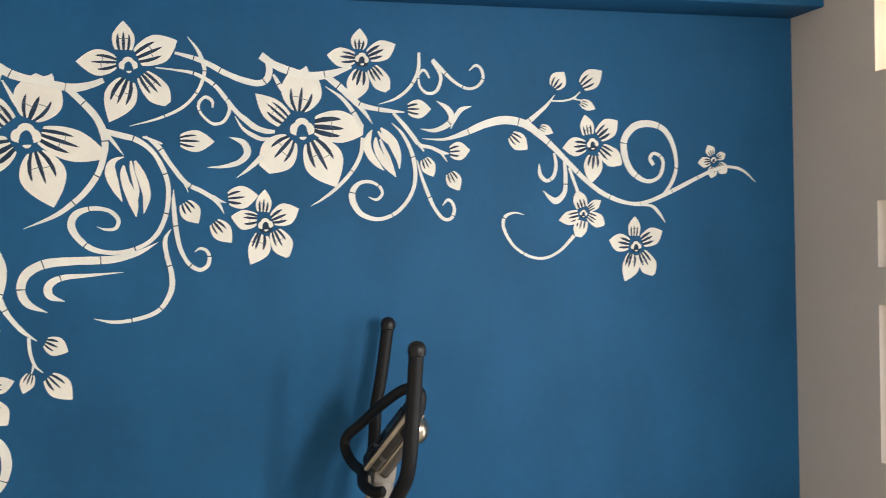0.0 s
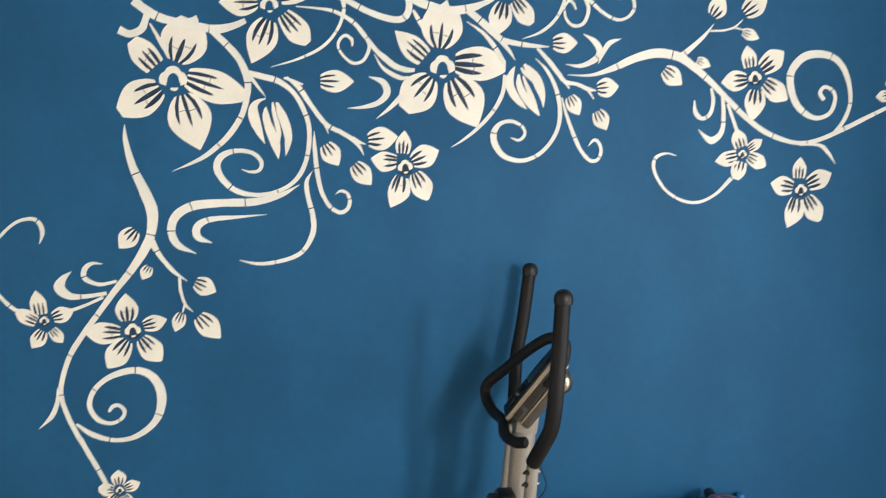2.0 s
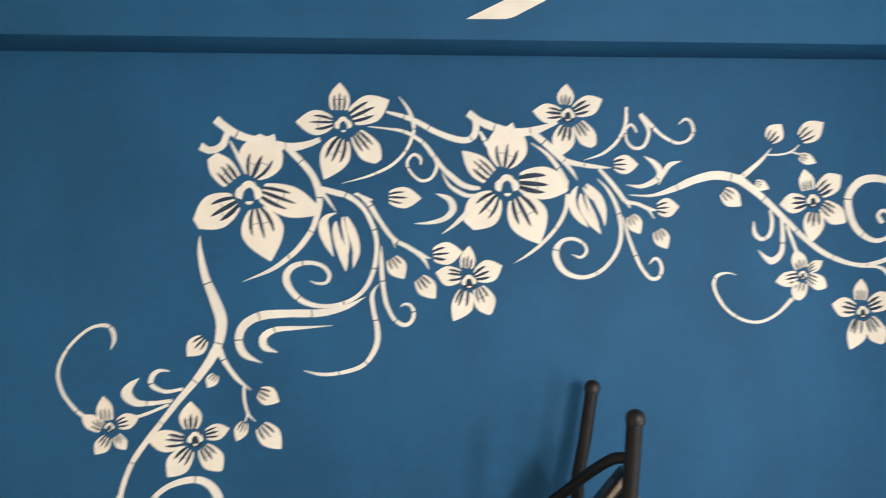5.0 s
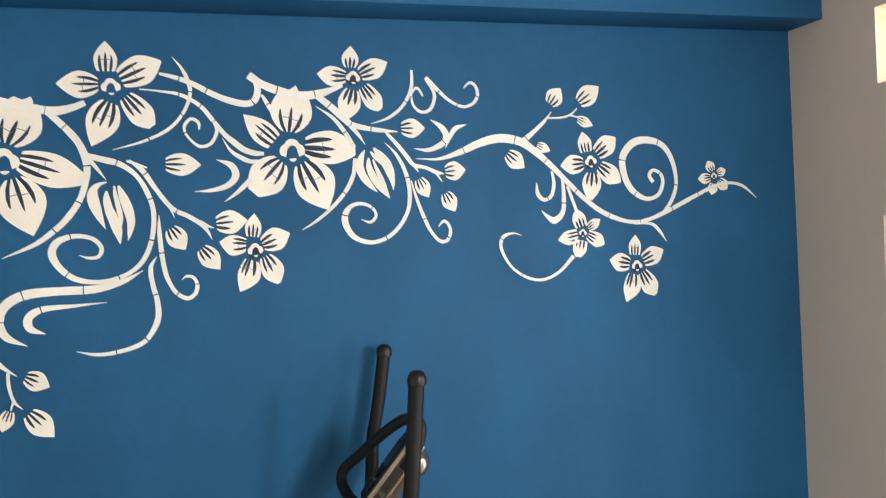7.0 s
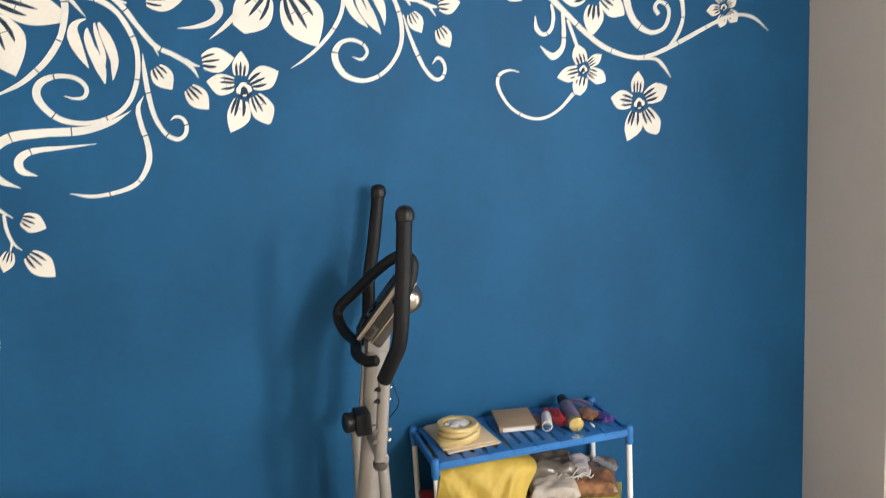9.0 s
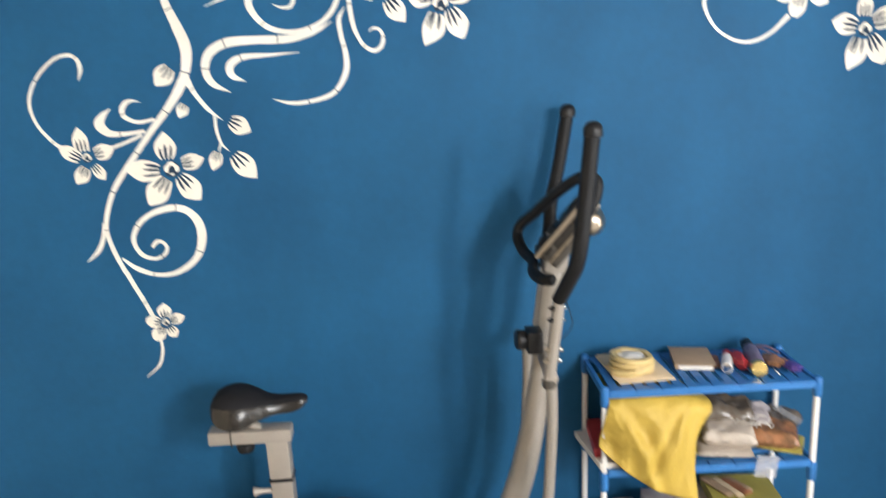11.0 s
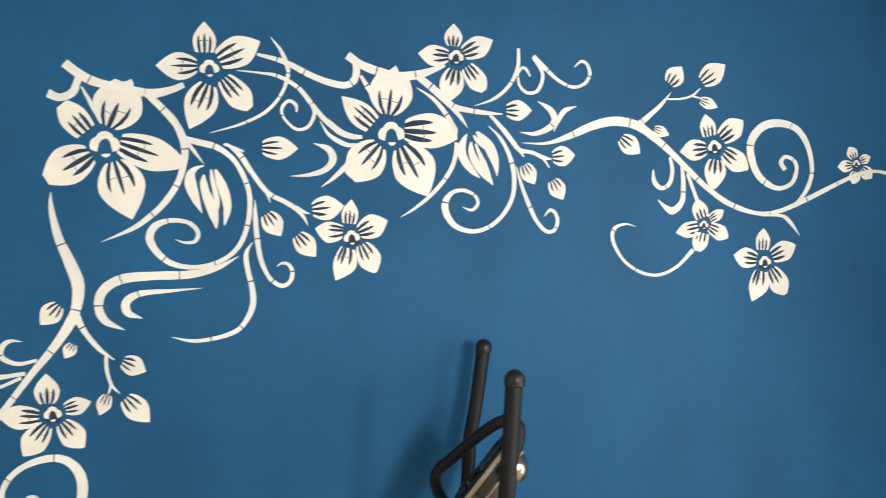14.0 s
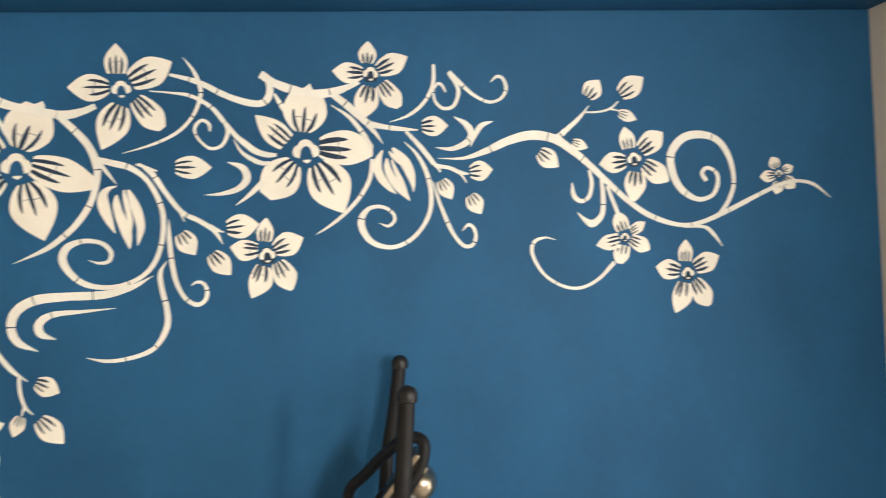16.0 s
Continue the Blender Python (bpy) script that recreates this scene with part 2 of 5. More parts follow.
def plate(outline, y, thick):
    """A flat piece on the wall: outline of (x, z), its front at y, its edges running back by thick."""
    bm = bmesh.new()
    front = [bm.verts.new((x, y, z)) for x, z in outline]
    back = [bm.verts.new((x, y + thick, z)) for x, z in outline]
    n = len(front)
    for i in range(n):
        j = (i + 1) % n
        bm.faces.new((front[i], front[j], back[j], back[i]))
    f = bm.faces.new(front)
    f.normal_update()
    if f.normal.y > 0:
        bmesh.ops.reverse_faces(bm, faces=bm.faces[:])
    bmesh.ops.triangulate(bm, faces=[f], ngon_method="EAR_CLIP")
    return bm


# ---------- the room ----------


def wall(name, label, mat, boxes):
    bm = bmesh.new()
    for a, b in boxes:
        box(a, b, bm=bm)
    return tagged(link_mesh(name, bm, mat, False), label, "wall", kind="structure")


wall("wall_north", "deep blue painted feature wall under a beam", BLUE, [((ROOM_W - 0.2, ROOM_N, -0.1), (ROOM_E + 0.2, ROOM_N + 0.2, CEIL))])
BEAM_Z, BEAM_Y = 2.422, 2.330
bm = box((ROOM_W, BEAM_Y, BEAM_Z), (ROOM_E, ROOM_N - 0.001, CEIL - 0.002), 0.006)
tagged(link_mesh("beam", bm, BLUE), "deep blue painted beam along the top of the wall", "beam", kind="structure")
SLIT0, SLIT1 = 1.93, 2.112
VENTS = [(0.25, 0.785), (0.915, 1.425), (1.545, 1.757), (2.166, 2.40)]
e0, e1, EW0, EW1, DOOR0, DOOR1 = ROOM_E, ROOM_E + 0.2, -1.84, -0.40, 0.60, 1.44
boxes = [((e0, SLIT1, -0.1), (e1, ROOM_N, CEIL)), ((e0, DOOR1, -0.1), (e1, SLIT0, CEIL)), ((e0, EW1, -0.1), (e1, DOOR0, CEIL)), ((e0, DOOR0, 2.06), (e1, DOOR1, CEIL)), ((e0, ROOM_S - 0.2, -0.1), (e1, EW0, CEIL)),
         ((e0, EW0, -0.1), (e1, EW1, 1.30)), ((e0, EW0, 2.76), (e1, EW1, CEIL))]
zz = -0.1
for a, b in VENTS + [(CEIL, CEIL)]:
    boxes.append(((e0, SLIT0, zz), (e1, SLIT1, a)))
    zz = b
wall("wall_east", "greige painted plaster wall with window openings", GREIGE, boxes)
wall("wall_west", "ivory painted plaster wall meeting the blue wall", IVORY, [((ROOM_W - 0.2, ROOM_S - 0.2, -0.1), (ROOM_W, ROOM_N, CEIL))])
s0, s1 = ROOM_S - 0.2, ROOM_S
wall("wall_south", "greige painted plaster wall with one window", GREIGE, [((ROOM_W, s0, -0.1), (WIN0, s1, CEIL)), ((WIN1, s0, -0.1), (ROOM_E, s1, CEIL)),
     ((WIN0, s0, -0.1), (WIN1, s1, SILL)), ((WIN0, s0, HEAD), (WIN1, s1, CEIL))])
tagged(link_mesh("ceiling", box((ROOM_W - 0.2, ROOM_S - 0.2, CEIL), (ROOM_E + 0.2, ROOM_N + 0.2, CEIL + 0.12)), CEILING, False), "plain unseen ceiling, dim grey to weaken its bounce", "ceiling", kind="structure")
floor = tagged(link_mesh("floor", box((ROOM_W - 0.2, ROOM_S - 0.2, -0.15), (ROOM_E + 0.2, ROOM_N + 0.2, -0.004)), GROUT, False), "beige tiled floor with grey grout", "floor", kind="structure")


def window(name, x0, x1, z0, z1, m):
    """A two-light casement in an opening, built flat in x-z and turned into place."""
    w = tagged(new(name), "cream painted casement window", "window", kind="structure")
    for a, b in (((x0, -0.03, z0), (x0 + 0.05, 0.03, z1)), ((x1 - 0.05, -0.03, z0), (x1, 0.03, z1)), ((x0 + 0.05, -0.03, z0), (x1 - 0.05, 0.03, z0 + 0.05)),
                 ((x0 + 0.05, -0.03, z1 - 0.05), (x1 - 0.05, 0.03, z1)), (((x0 + x1) / 2 - 0.03, -0.03, z0 + 0.05), ((x0 + x1) / 2 + 0.03, 0.03, z1 - 0.05))):
        part("window_frame", turned(box(a, b, 0.004), m), FRAME, w)
    for a, b in ((x0 + 0.05, (x0 + x1) / 2 - 0.03), ((x0 + x1) / 2 + 0.03, x1 - 0.05)):
        p = part("pane", turned(box((a, -0.002, z0 + 0.05), (b, 0.002, z1 - 0.05)), m), GLASS, w)
        p.visible_shadow = False
    return w


window("window_1", WIN0, WIN1, SILL, HEAD, pose(0, ROOM_S - 0.13, 0))
window("window_2", EW0, EW1, 1.30, 2.76, pose(ROOM_E + 0.12, 0, 0, 0, 0, 90))
# painted cream bands high on the beam
band = plate([(0.243, 2.481), (0.355, 2.482), (0.378, 2.488), (0.63, 2.62), (0.52, 2.62)], BEAM_Y - 0.0012, 0.002)
tagged(link_mesh("painted_band", band, CREAM, False), "slanting cream band painted on the blue beam", "wall painting")
band = plate([(1.34, 2.570), (2.08, 2.565), (2.08, 2.65), (1.34, 2.65)], BEAM_Y - 0.0012, 0.002)
tagged(link_mesh("painted_band", band, CREAM, False), "level cream band painted on the blue beam", "wall painting")

# ---------- the mural ----------
layer = [0]


def front():
    """Each brush layer lies a hair above the one before it."""
    layer[0] += 1
    return ROOM_N - 0.0009 - 0.000008 * layer[0]


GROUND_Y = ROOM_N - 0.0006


def ribbon(line, y):
    left, right = [], []
    for i, q in enumerate(line):
        d = line[min(i + 1, len(line) - 1)][:2] - line[max(i - 1, 0)][:2]
        n = np.array((-d[1], d[0])) / max(np.hypot(*d), 1e-9)
        w = q[2] / 2 * (1 + 0.07 * noise.noise(Vector((q[0] * 55, q[1] * 55, 0.3))))
        left.append(q[:2] + n * w)
        right.append(q[:2] - n * w)
    bm = bmesh.new()
    a = [bm.verts.new((p[0], y, p[1])) for p in left]
    b = [bm.verts.new((p[0], y, p[1])) for p in right]
    a2 = [bm.verts.new((p[0], ROOM_N, p[1])) for p in left]
    b2 = [bm.verts.new((p[0], ROOM_N, p[1])) for p in right]
    for i in range(len(a) - 1):
        bm.faces.new((a[i], b[i], b[i + 1], a[i + 1]))
        bm.faces.new((a2[i], a[i], a[i + 1], a2[i + 1]))
        bm.faces.new((b[i], b2[i], b2[i + 1], b[i + 1]))
    bm.faces.new((a[0], a2[0], b2[0], b[0]))
    bm.faces.new((a[-1], b[-1], b2[-1], a2[-1]))
    bmesh.ops.recalc_face_normals(bm, faces=bm.faces)
    f = bm.faces[0]
    if f.normal.y > 0:
        bmesh.ops.reverse_faces(bm, faces=bm.faces[:])
    return bm


def vine(points, cuts):
    """A painted stem of (x, z, width), broken by the narrow bridges of its stencil."""
    line = spline(points, 10)
    at = sorted(min(range(len(line)), key=lambda i: np.hypot(*(line[i][:2] - np.array(c)))) for c in cuts)
    runs, start = [], 0
    for i in at:
        if i - start > 2 and len(line) - i > 3:
            runs.append((start, i))
            start = i
    runs.append((start, len(line) - 1))
    y = front()
    label = "cream painted vine stem curling over the blue wall"
    if len(runs) == 1:
        return tagged(link_mesh("vine", ribbon(line, y), STEM), label, "wall painting", "painted floral mural")
    v = empty("vine", label, "wall painting", "painted floral mural")
    gap = 0.0016
    for k, (i, j) in enumerate(runs):
        seg = [np.array(q) for q in line[i:j + 1]]
        if k:
            d = seg[1][:2] - seg[0][:2]
            seg[0][:2] += d / np.hypot(*d) * gap
        if k < len(runs) - 1:
            d = seg[-2][:2] - seg[-1][:2]
            seg[-1][:2] += d / np.hypot(*d) * gap
        part("stem_segment", ribbon(seg, y), STEM, v)
    for i, _ in runs[1:]:
        d = (line[i + 1][:2] - line[i - 1][:2]) / np.hypot(*(line[i + 1][:2] - line[i - 1][:2]))
        ends = [np.array((*(line[i][:2] + d * k), line[i][2] * 0.98)) for k in (-0.0022, 0.0, 0.0022)]
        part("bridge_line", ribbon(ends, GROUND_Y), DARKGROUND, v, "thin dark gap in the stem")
    return v


def petal_outline(bx, bz, tx, tz, wl, wr, m, blunt, neck=0.54, slits=3, reach=0.56, slit=0.14, seed=0):
    """A petal from its base to its tip, with slots that open at the base."""
    rnd = random.Random(seed)
    base, tip = np.array((bx, bz)), np.array((tx, tz))
    d = tip - base
    n = np.array((-d[1], d[0])) / np.hypot(*d)

    def f(s):
        if s < m:
            return neck + (1 - neck) * math.sin(math.pi / 2 * s / m) ** 0.8
        q = (s - m) / (1 - m)
        return blunt + (1 - blunt) * (0.55 * (1 - q ** 1.6) + 0.45 * math.cos(math.pi / 2 * q)) if q < 1 else blunt

    def at(s, k):
        return base + d * s + n * (k * (wl if k > 0 else wr) * f(s))
    steps = [i / 14 for i in range(15)]
    out = [at(s, 1) for s in steps]
    out += [at(s, -1) for s in (steps[::-1] if blunt else steps[-2::-1])]
    where = [(-0.52, 0.0, 0.52), (-0.35, 0.35), (0,)][3 - slits] if slits else ()
    half = min(slit, 0.255 * neck) * (wl + wr) / 2
    for k in where:
        far = reach * (1.0 if k == 0 else 0.86) * rnd.uniform(0.9, 1.06)
        wob = rnd.uniform(0.85, 1.15)
        side = []
        for s in (0.0, 0.3, 0.62, 0.88):
            c = at(s * far, k) if k else base + d * s * far
            side.append((c, half * wob * (0.75, 1.0, 0.9, 0.5)[(0.0, 0.3, 0.62, 0.88).index(s)]))
        end = at(far, k) if k else base + d * far
        out += [c - n * w for c, w in side] + [end] + [c + n * w for c, w in side[::-1]]
    return out


def flower(size, cx, cz, r, petals):
    label = {"big": "large cream painted five-petalled flower with dark slotted petals", "mid": "cream painted five-petalled flower with slotted petals",
             "small": "small cream painted flower at a vine's end"}[size]
    fl = empty("painted_flower", label, "wall painting", "painted floral mural")
    for k, p in enumerate(petals):
        seed, reach = layer[0] * 7 + k, 0.62 if size == "big" else 0.56
        pt = part("petal", plate(petal_outline(*p, reach=reach, seed=seed), front(), 0.0009), CREAM, fl)
        if size != "small":
            base, d = np.array(p[:2]), np.array(p[2:4]) - np.array(p[:2])
            n = np.array((-d[1], d[0])) / np.hypot(*d)
            rnd = random.Random(seed)
            for k0, k1 in ((-0.50, 0.0), (0.0, 0.50)):
                q = base + d * reach * rnd.uniform(0.42, 0.66)
                w = 0.0010 if size == "big" else 0.0007
                a, b = q + n * p[4] * k0, q + n * p[4] * k1 + d * rnd.uniform(-0.03, 0.03)
                e = d / np.hypot(*d) * w
                part("stencil_line", plate([a - e, b - e, b + e, a + e], front(), 0.0002), LINE, pt, "thin dark stencil line")
        d = np.array(p[2:4]) - np.array(p[:2])
        tip = np.array(p[:2]) + d * 0.76
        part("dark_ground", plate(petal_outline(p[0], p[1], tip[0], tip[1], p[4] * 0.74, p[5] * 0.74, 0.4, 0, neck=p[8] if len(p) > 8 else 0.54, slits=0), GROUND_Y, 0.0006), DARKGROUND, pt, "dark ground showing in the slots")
    y = front()
    if size != "big":
        reach = r * 0.98
        disc = [(cx + reach * (1 + 0.06 * math.sin(5 * a)) * math.cos(a), cz + reach * (1 + 0.06 * math.sin(5 * a)) * math.sin(a)) for a in (radians(12 * k) for k in range(30))]
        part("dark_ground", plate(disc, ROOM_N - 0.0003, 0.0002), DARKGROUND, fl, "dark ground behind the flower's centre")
    r *= 0.86
    rnd = random.Random(layer[0])
    tilt = rnd.uniform(-0.15, 0.15)
    outer, inner = [], []
    for k in range(41):
        a = radians(222 - 262 * k / 40) + tilt
        lobe = abs(math.sin(radians(262 * k / 40) * 2.06)) ** 0.6
        ends = min(1, k / 4, (40 - k) / 4)
        mid = 0.70 * r
        outer.append((cx + (mid + (0.14 + 0.24 * lobe) * r * ends) * math.cos(a), cz + (mid + (0.14 + 0.24 * lobe) * r * ends) * math.sin(a)))
        back = mid - (0.16 + 0.10 * abs(math.sin(radians(262 * k / 40) * 1.3))) * r * ends
        inner.append((cx + back * math.cos(a), cz + back * math.sin(a)))
    part("flower_centre", plate(outer + inner[-2:0:-1], y, 0.0009), CREAM, fl)
    part("pistil", ribbon(spline([(cx - 0.26 * r, cz - 0.66 * r, 0.10 * r), (cx + 0.04 * r, cz - 0.74 * r, 0.30 * r), (cx + 0.34 * r, cz - 0.64 * r, 0.10 * r)], 4), front()), CREAM, fl)
    return fl


def bud(bx, bz, tx, tz, w):
    o = petal_outline(bx, bz, tx, tz, w, w, 0.45, 0, reach=0.55, slit=0.12, neck=0.55, seed=layer[0])
    b = tagged(link_mesh("painted_bud", plate(o, front(), 0.0009), CREAM), "cream painted bud with three dark slots", "wall painting", "painted floral mural")
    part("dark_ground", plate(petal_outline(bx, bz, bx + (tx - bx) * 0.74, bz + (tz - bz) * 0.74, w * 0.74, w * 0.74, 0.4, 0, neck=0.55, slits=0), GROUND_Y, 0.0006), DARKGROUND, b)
    return b


def leaf(*lobes):
    lf = empty("painted_leaf", "cream painted leaf of three pointed lobes", "wall painting", "painted floral mural")
    for lo in lobes:
        part("leaf_lobe", ribbon(spline(lo, 8), front()), CREAM, lf)
    return lf


flower('big', -0.382, 2.009, 0.0416, [(-0.427, 2.048, -0.485, 2.121, 0.0384, 0.0336, 0.5, 0.45, 0.8),
     (-0.371, 2.059, -0.32, 2.173, 0.0641, 0.0641, 0.5, 0.5, 0.37),
     (-0.344, 2.015, -0.189, 1.959, 0.0448, 0.0464, 0.5, 0.36, 0.57),
     (-0.36, 1.967, -0.32, 1.811, 0.0608, 0.0608, 0.42, 0, 0.37),
     (-0.419, 1.986, -0.532, 1.921, 0.0465, 0.0561, 0.5, 0.3, 0.5)])
flower('big', -0.106, 2.211, 0.0275, [(-0.117, 2.256, -0.115, 2.339, 0.0305, 0.0305, 0.4, 0, 0.75),
     (-0.08, 2.235, 0.029, 2.286, 0.0419, 0.0419, 0.5, 0.05, 0.6),
     (-0.069, 2.186, -0.003, 2.103, 0.0348, 0.0348, 0.6, 0.3, 0.55),
     (-0.111, 2.17, -0.164, 2.05, 0.045, 0.0419, 0.4, 0, 0.5),
     (-0.138, 2.22, -0.245, 2.221, 0.0391, 0.0361, 0.45, 0, 0.45)])
flower('big', 0.381, 2.027, 0.0396, [(0.331, 2.059, 0.246, 2.136, 0.0375, 0.0307, 0.35, 0, 0.8),
     (0.374, 2.084, 0.393, 2.204, 0.0611, 0.0611, 0.5, 0.6, 0.34),
     (0.419, 2.038, 0.568, 2.026, 0.0545, 0.0446, 0.5, 0.33, 0.55),
     (0.409, 1.993, 0.479, 1.852, 0.0647, 0.0561, 0.45, 0, 0.45),
     (0.346, 2, 0.263, 1.91, 0.0562, 0.0528, 0.5, 0.35, 0.42)])
flower('mid', 0.572, 2.243, 0.0231, [(0.564, 2.275, 0.569, 2.339, 0.0256, 0.0256, 0.4, 0, 0.6),
     (0.594, 2.255, 0.68, 2.293, 0.0304, 0.032, 0.5, 0, 0.58),
     (0.602, 2.218, 0.65, 2.148, 0.0288, 0.0288, 0.6, 0.3, 0.6),
     (0.567, 2.209, 0.541, 2.126, 0.0368, 0.032, 0.5, 0.35, 0.55),
     (0.55, 2.248, 0.464, 2.255, 0.0321, 0.0273, 0.5, 0, 0.55)])
flower('mid', 0.261, 1.742, 0.0238, [(0.255, 1.783, 0.263, 1.85, 0.0231, 0.0231, 0.4, 0, 0.75),
     (0.282, 1.758, 0.362, 1.789, 0.0347, 0.033, 0.5, 0, 0.5),
     (0.287, 1.724, 0.323, 1.644, 0.0347, 0.0297, 0.55, 0.15, 0.5),
     (0.244, 1.717, 0.212, 1.626, 0.0429, 0.0215, 0.45, 0, 0.6),
     (0.236, 1.764, 0.161, 1.772, 0.0368, 0.0224, 0.5, 0, 0.6)])
flower('mid', -0.539, 1.303, 0.024, [(-0.551, 1.333, -0.552, 1.413, 0.032, 0.032, 0.42, 0, 0.55),
     (-0.508, 1.317, -0.442, 1.332, 0.0231, 0.0248, 0.45, 0, 0.6),
     (-0.517, 1.281, -0.465, 1.211, 0.032, 0.0336, 0.55, 0.08, 0.5),
     (-0.556, 1.276, -0.615, 1.2, 0.0336, 0.0336, 0.55, 0.08, 0.5),
     (-0.574, 1.301, -0.671, 1.31, 0.0357, 0.028, 0.5, 0.15, 0.6)])
flower('small', -0.777, 1.346, 0.0144, [(-0.787, 1.365, -0.794, 1.435, 0.0224, 0.0224, 0.45, 0, 0.9),
     (-0.753, 1.355, -0.7, 1.371, 0.0224, 0.024, 0.45, 0.25, 0.6),
     (-0.759, 1.321, -0.732, 1.281, 0.0171, 0.0171, 0.55, 0.05, 0.7),
     (-0.784, 1.318, -0.816, 1.271, 0.024, 0.0192, 0.5, 0.05, 0.6),
     (-0.797, 1.346, -0.849, 1.379, 0.0233, 0.0186, 0.55, 0.3, 0.7)])
flower('mid', 1.346, 1.977, 0.0228, [(1.33, 2.01, 1.319, 2.076, 0.0238, 0.0255, 0.45, 0, 0.8),
     (1.368, 2.004, 1.439, 2.056, 0.0333, 0.0333, 0.55, 0.05, 0.65),
     (1.377, 1.964, 1.451, 1.909, 0.0306, 0.034, 0.55, 0.1, 0.6),
     (1.349, 1.94, 1.336, 1.853, 0.0358, 0.0324, 0.4, 0.2, 0.62),
     (1.319, 1.973, 1.236, 1.966, 0.0316, 0.0316, 0.48, 0, 0.55)])
flower('mid', 1.498, 1.628, 0.021, [(1.491, 1.666, 1.496, 1.732, 0.0228, 0.0228, 0.45, 0, 0.8),
     (1.522, 1.646, 1.599, 1.678, 0.0298, 0.0316, 0.52, 0.05, 0.65),
     (1.517, 1.607, 1.562, 1.529, 0.0315, 0.0315, 0.6, 0.2, 0.55),
     (1.48, 1.604, 1.452, 1.512, 0.0403, 0.0228, 0.45, 0, 0.6),
     (1.471, 1.638, 1.397, 1.654, 0.0316, 0.0298, 0.5, 0, 0.6)])
flower('small', 1.305, 1.746, 0.0149, [(1.301, 1.768, 1.285, 1.819, 0.0245, 0.0245, 0.5, 0.35, 0.85),
     (1.324, 1.762, 1.37, 1.79, 0.0158, 0.0175, 0.5, 0, 0.7),
     (1.323, 1.74, 1.38, 1.707, 0.0245, 0.0228, 0.6, 0.15, 0.6),
     (1.297, 1.724, 1.282, 1.67, 0.0264, 0.0231, 0.5, 0.4, 0.9),
     (1.286, 1.74, 1.215, 1.727, 0.0245, 0.0228, 0.45, 0, 0.9)])
flower('small', 1.81, 1.919, 0.0126, [(1.804, 1.937, 1.787, 1.972, 0.0186, 0.0186, 0.5, 0),
     (1.824, 1.928, 1.858, 1.94, 0.0153, 0.0153, 0.5, 0),
     (1.828, 1.905, 1.86, 1.874, 0.021, 0.021, 0.55, 0.1),
     (1.807, 1.895, 1.797, 1.856, 0.0191, 0.0191, 0.5, 0),
     (1.795, 1.915, 1.746, 1.911, 0.0196, 0.0177, 0.5, 0)])
flower('small', -0.607, 0.837, 0.0126, [(-0.608, 0.854, -0.608, 0.899, 0.0216, 0.0216, 0.5, 0),
     (-0.593, 0.842, -0.548, 0.856, 0.0172, 0.0172, 0.5, 0),
     (-0.597, 0.822, -0.58, 0.789, 0.0177, 0.0177, 0.55, 0),
     (-0.617, 0.823, -0.646, 0.783, 0.021, 0.021, 0.6, 0.3),
     (-0.623, 0.839, -0.666, 0.848, 0.0204, 0.0186, 0.55, 0.3)])
bud(0.027, 1.997, 0.123, 1.993, 0.032)
bud(0.156, 1.825, 0.243, 1.832, 0.0341)
bud(0.031, 1.816, 0.068, 1.754, 0.0288)
bud(0.112, 1.756, 0.16, 1.694, 0.0288)
bud(0.713, 2.092, 0.788, 2.092, 0.0297)
bud(0.846, 1.957, 0.913, 1.962, 0.0297)
bud(0.76, 1.936, 0.789, 1.879, 0.0238)
bud(0.843, 1.89, 0.873, 1.833, 0.0255)
bud(1.055, 2.009, 1.111, 1.962, 0.0289)
bud(-0.513, 1.591, -0.56, 1.542, 0.028)
bud(-0.481, 1.487, -0.503, 1.45, 0.0176)
bud(-0.357, 1.435, -0.3, 1.403, 0.0272)
bud(-0.354, 1.336, -0.295, 1.267, 0.032)
bud(-0.4, 1.347, -0.422, 1.294, 0.0192)
bud(1.209, 2.166, 1.249, 2.217, 0.0298)
bud(1.312, 2.172, 1.387, 2.223, 0.0333)
bud(1.305, 2.118, 1.359, 2.095, 0.0175)
bud(1.158, 2.035, 1.203, 2.015, 0.0165)
leaf([(-0.13, 1.951, 0.0032), (-0.151, 1.944, 0.0112), (-0.165, 1.928, 0.0224), (-0.166, 1.901, 0.0304), (-0.154, 1.86, 0.0208), (-0.139, 1.823, 0.0016)],
     [(-0.131, 1.927, 0.0048), (-0.132, 1.905, 0.0176), (-0.128, 1.879, 0.0224), (-0.117, 1.847, 0.0272), (-0.107, 1.811, 0.0224), (-0.103, 1.779, 0.0016)],
     [(-0.111, 1.94, 0.0048), (-0.109, 1.914, 0.0112), (-0.103, 1.883, 0.0132), (-0.098, 1.854, 0.0128), (-0.097, 1.827, 0.0016)],
     [(-0.1, 1.94, 0.0064), (-0.09, 1.911, 0.0215), (-0.078, 1.875, 0.0256), (-0.072, 1.839, 0.0208), (-0.076, 1.814, 0.0144), (-0.082, 1.788, 0.0016)])
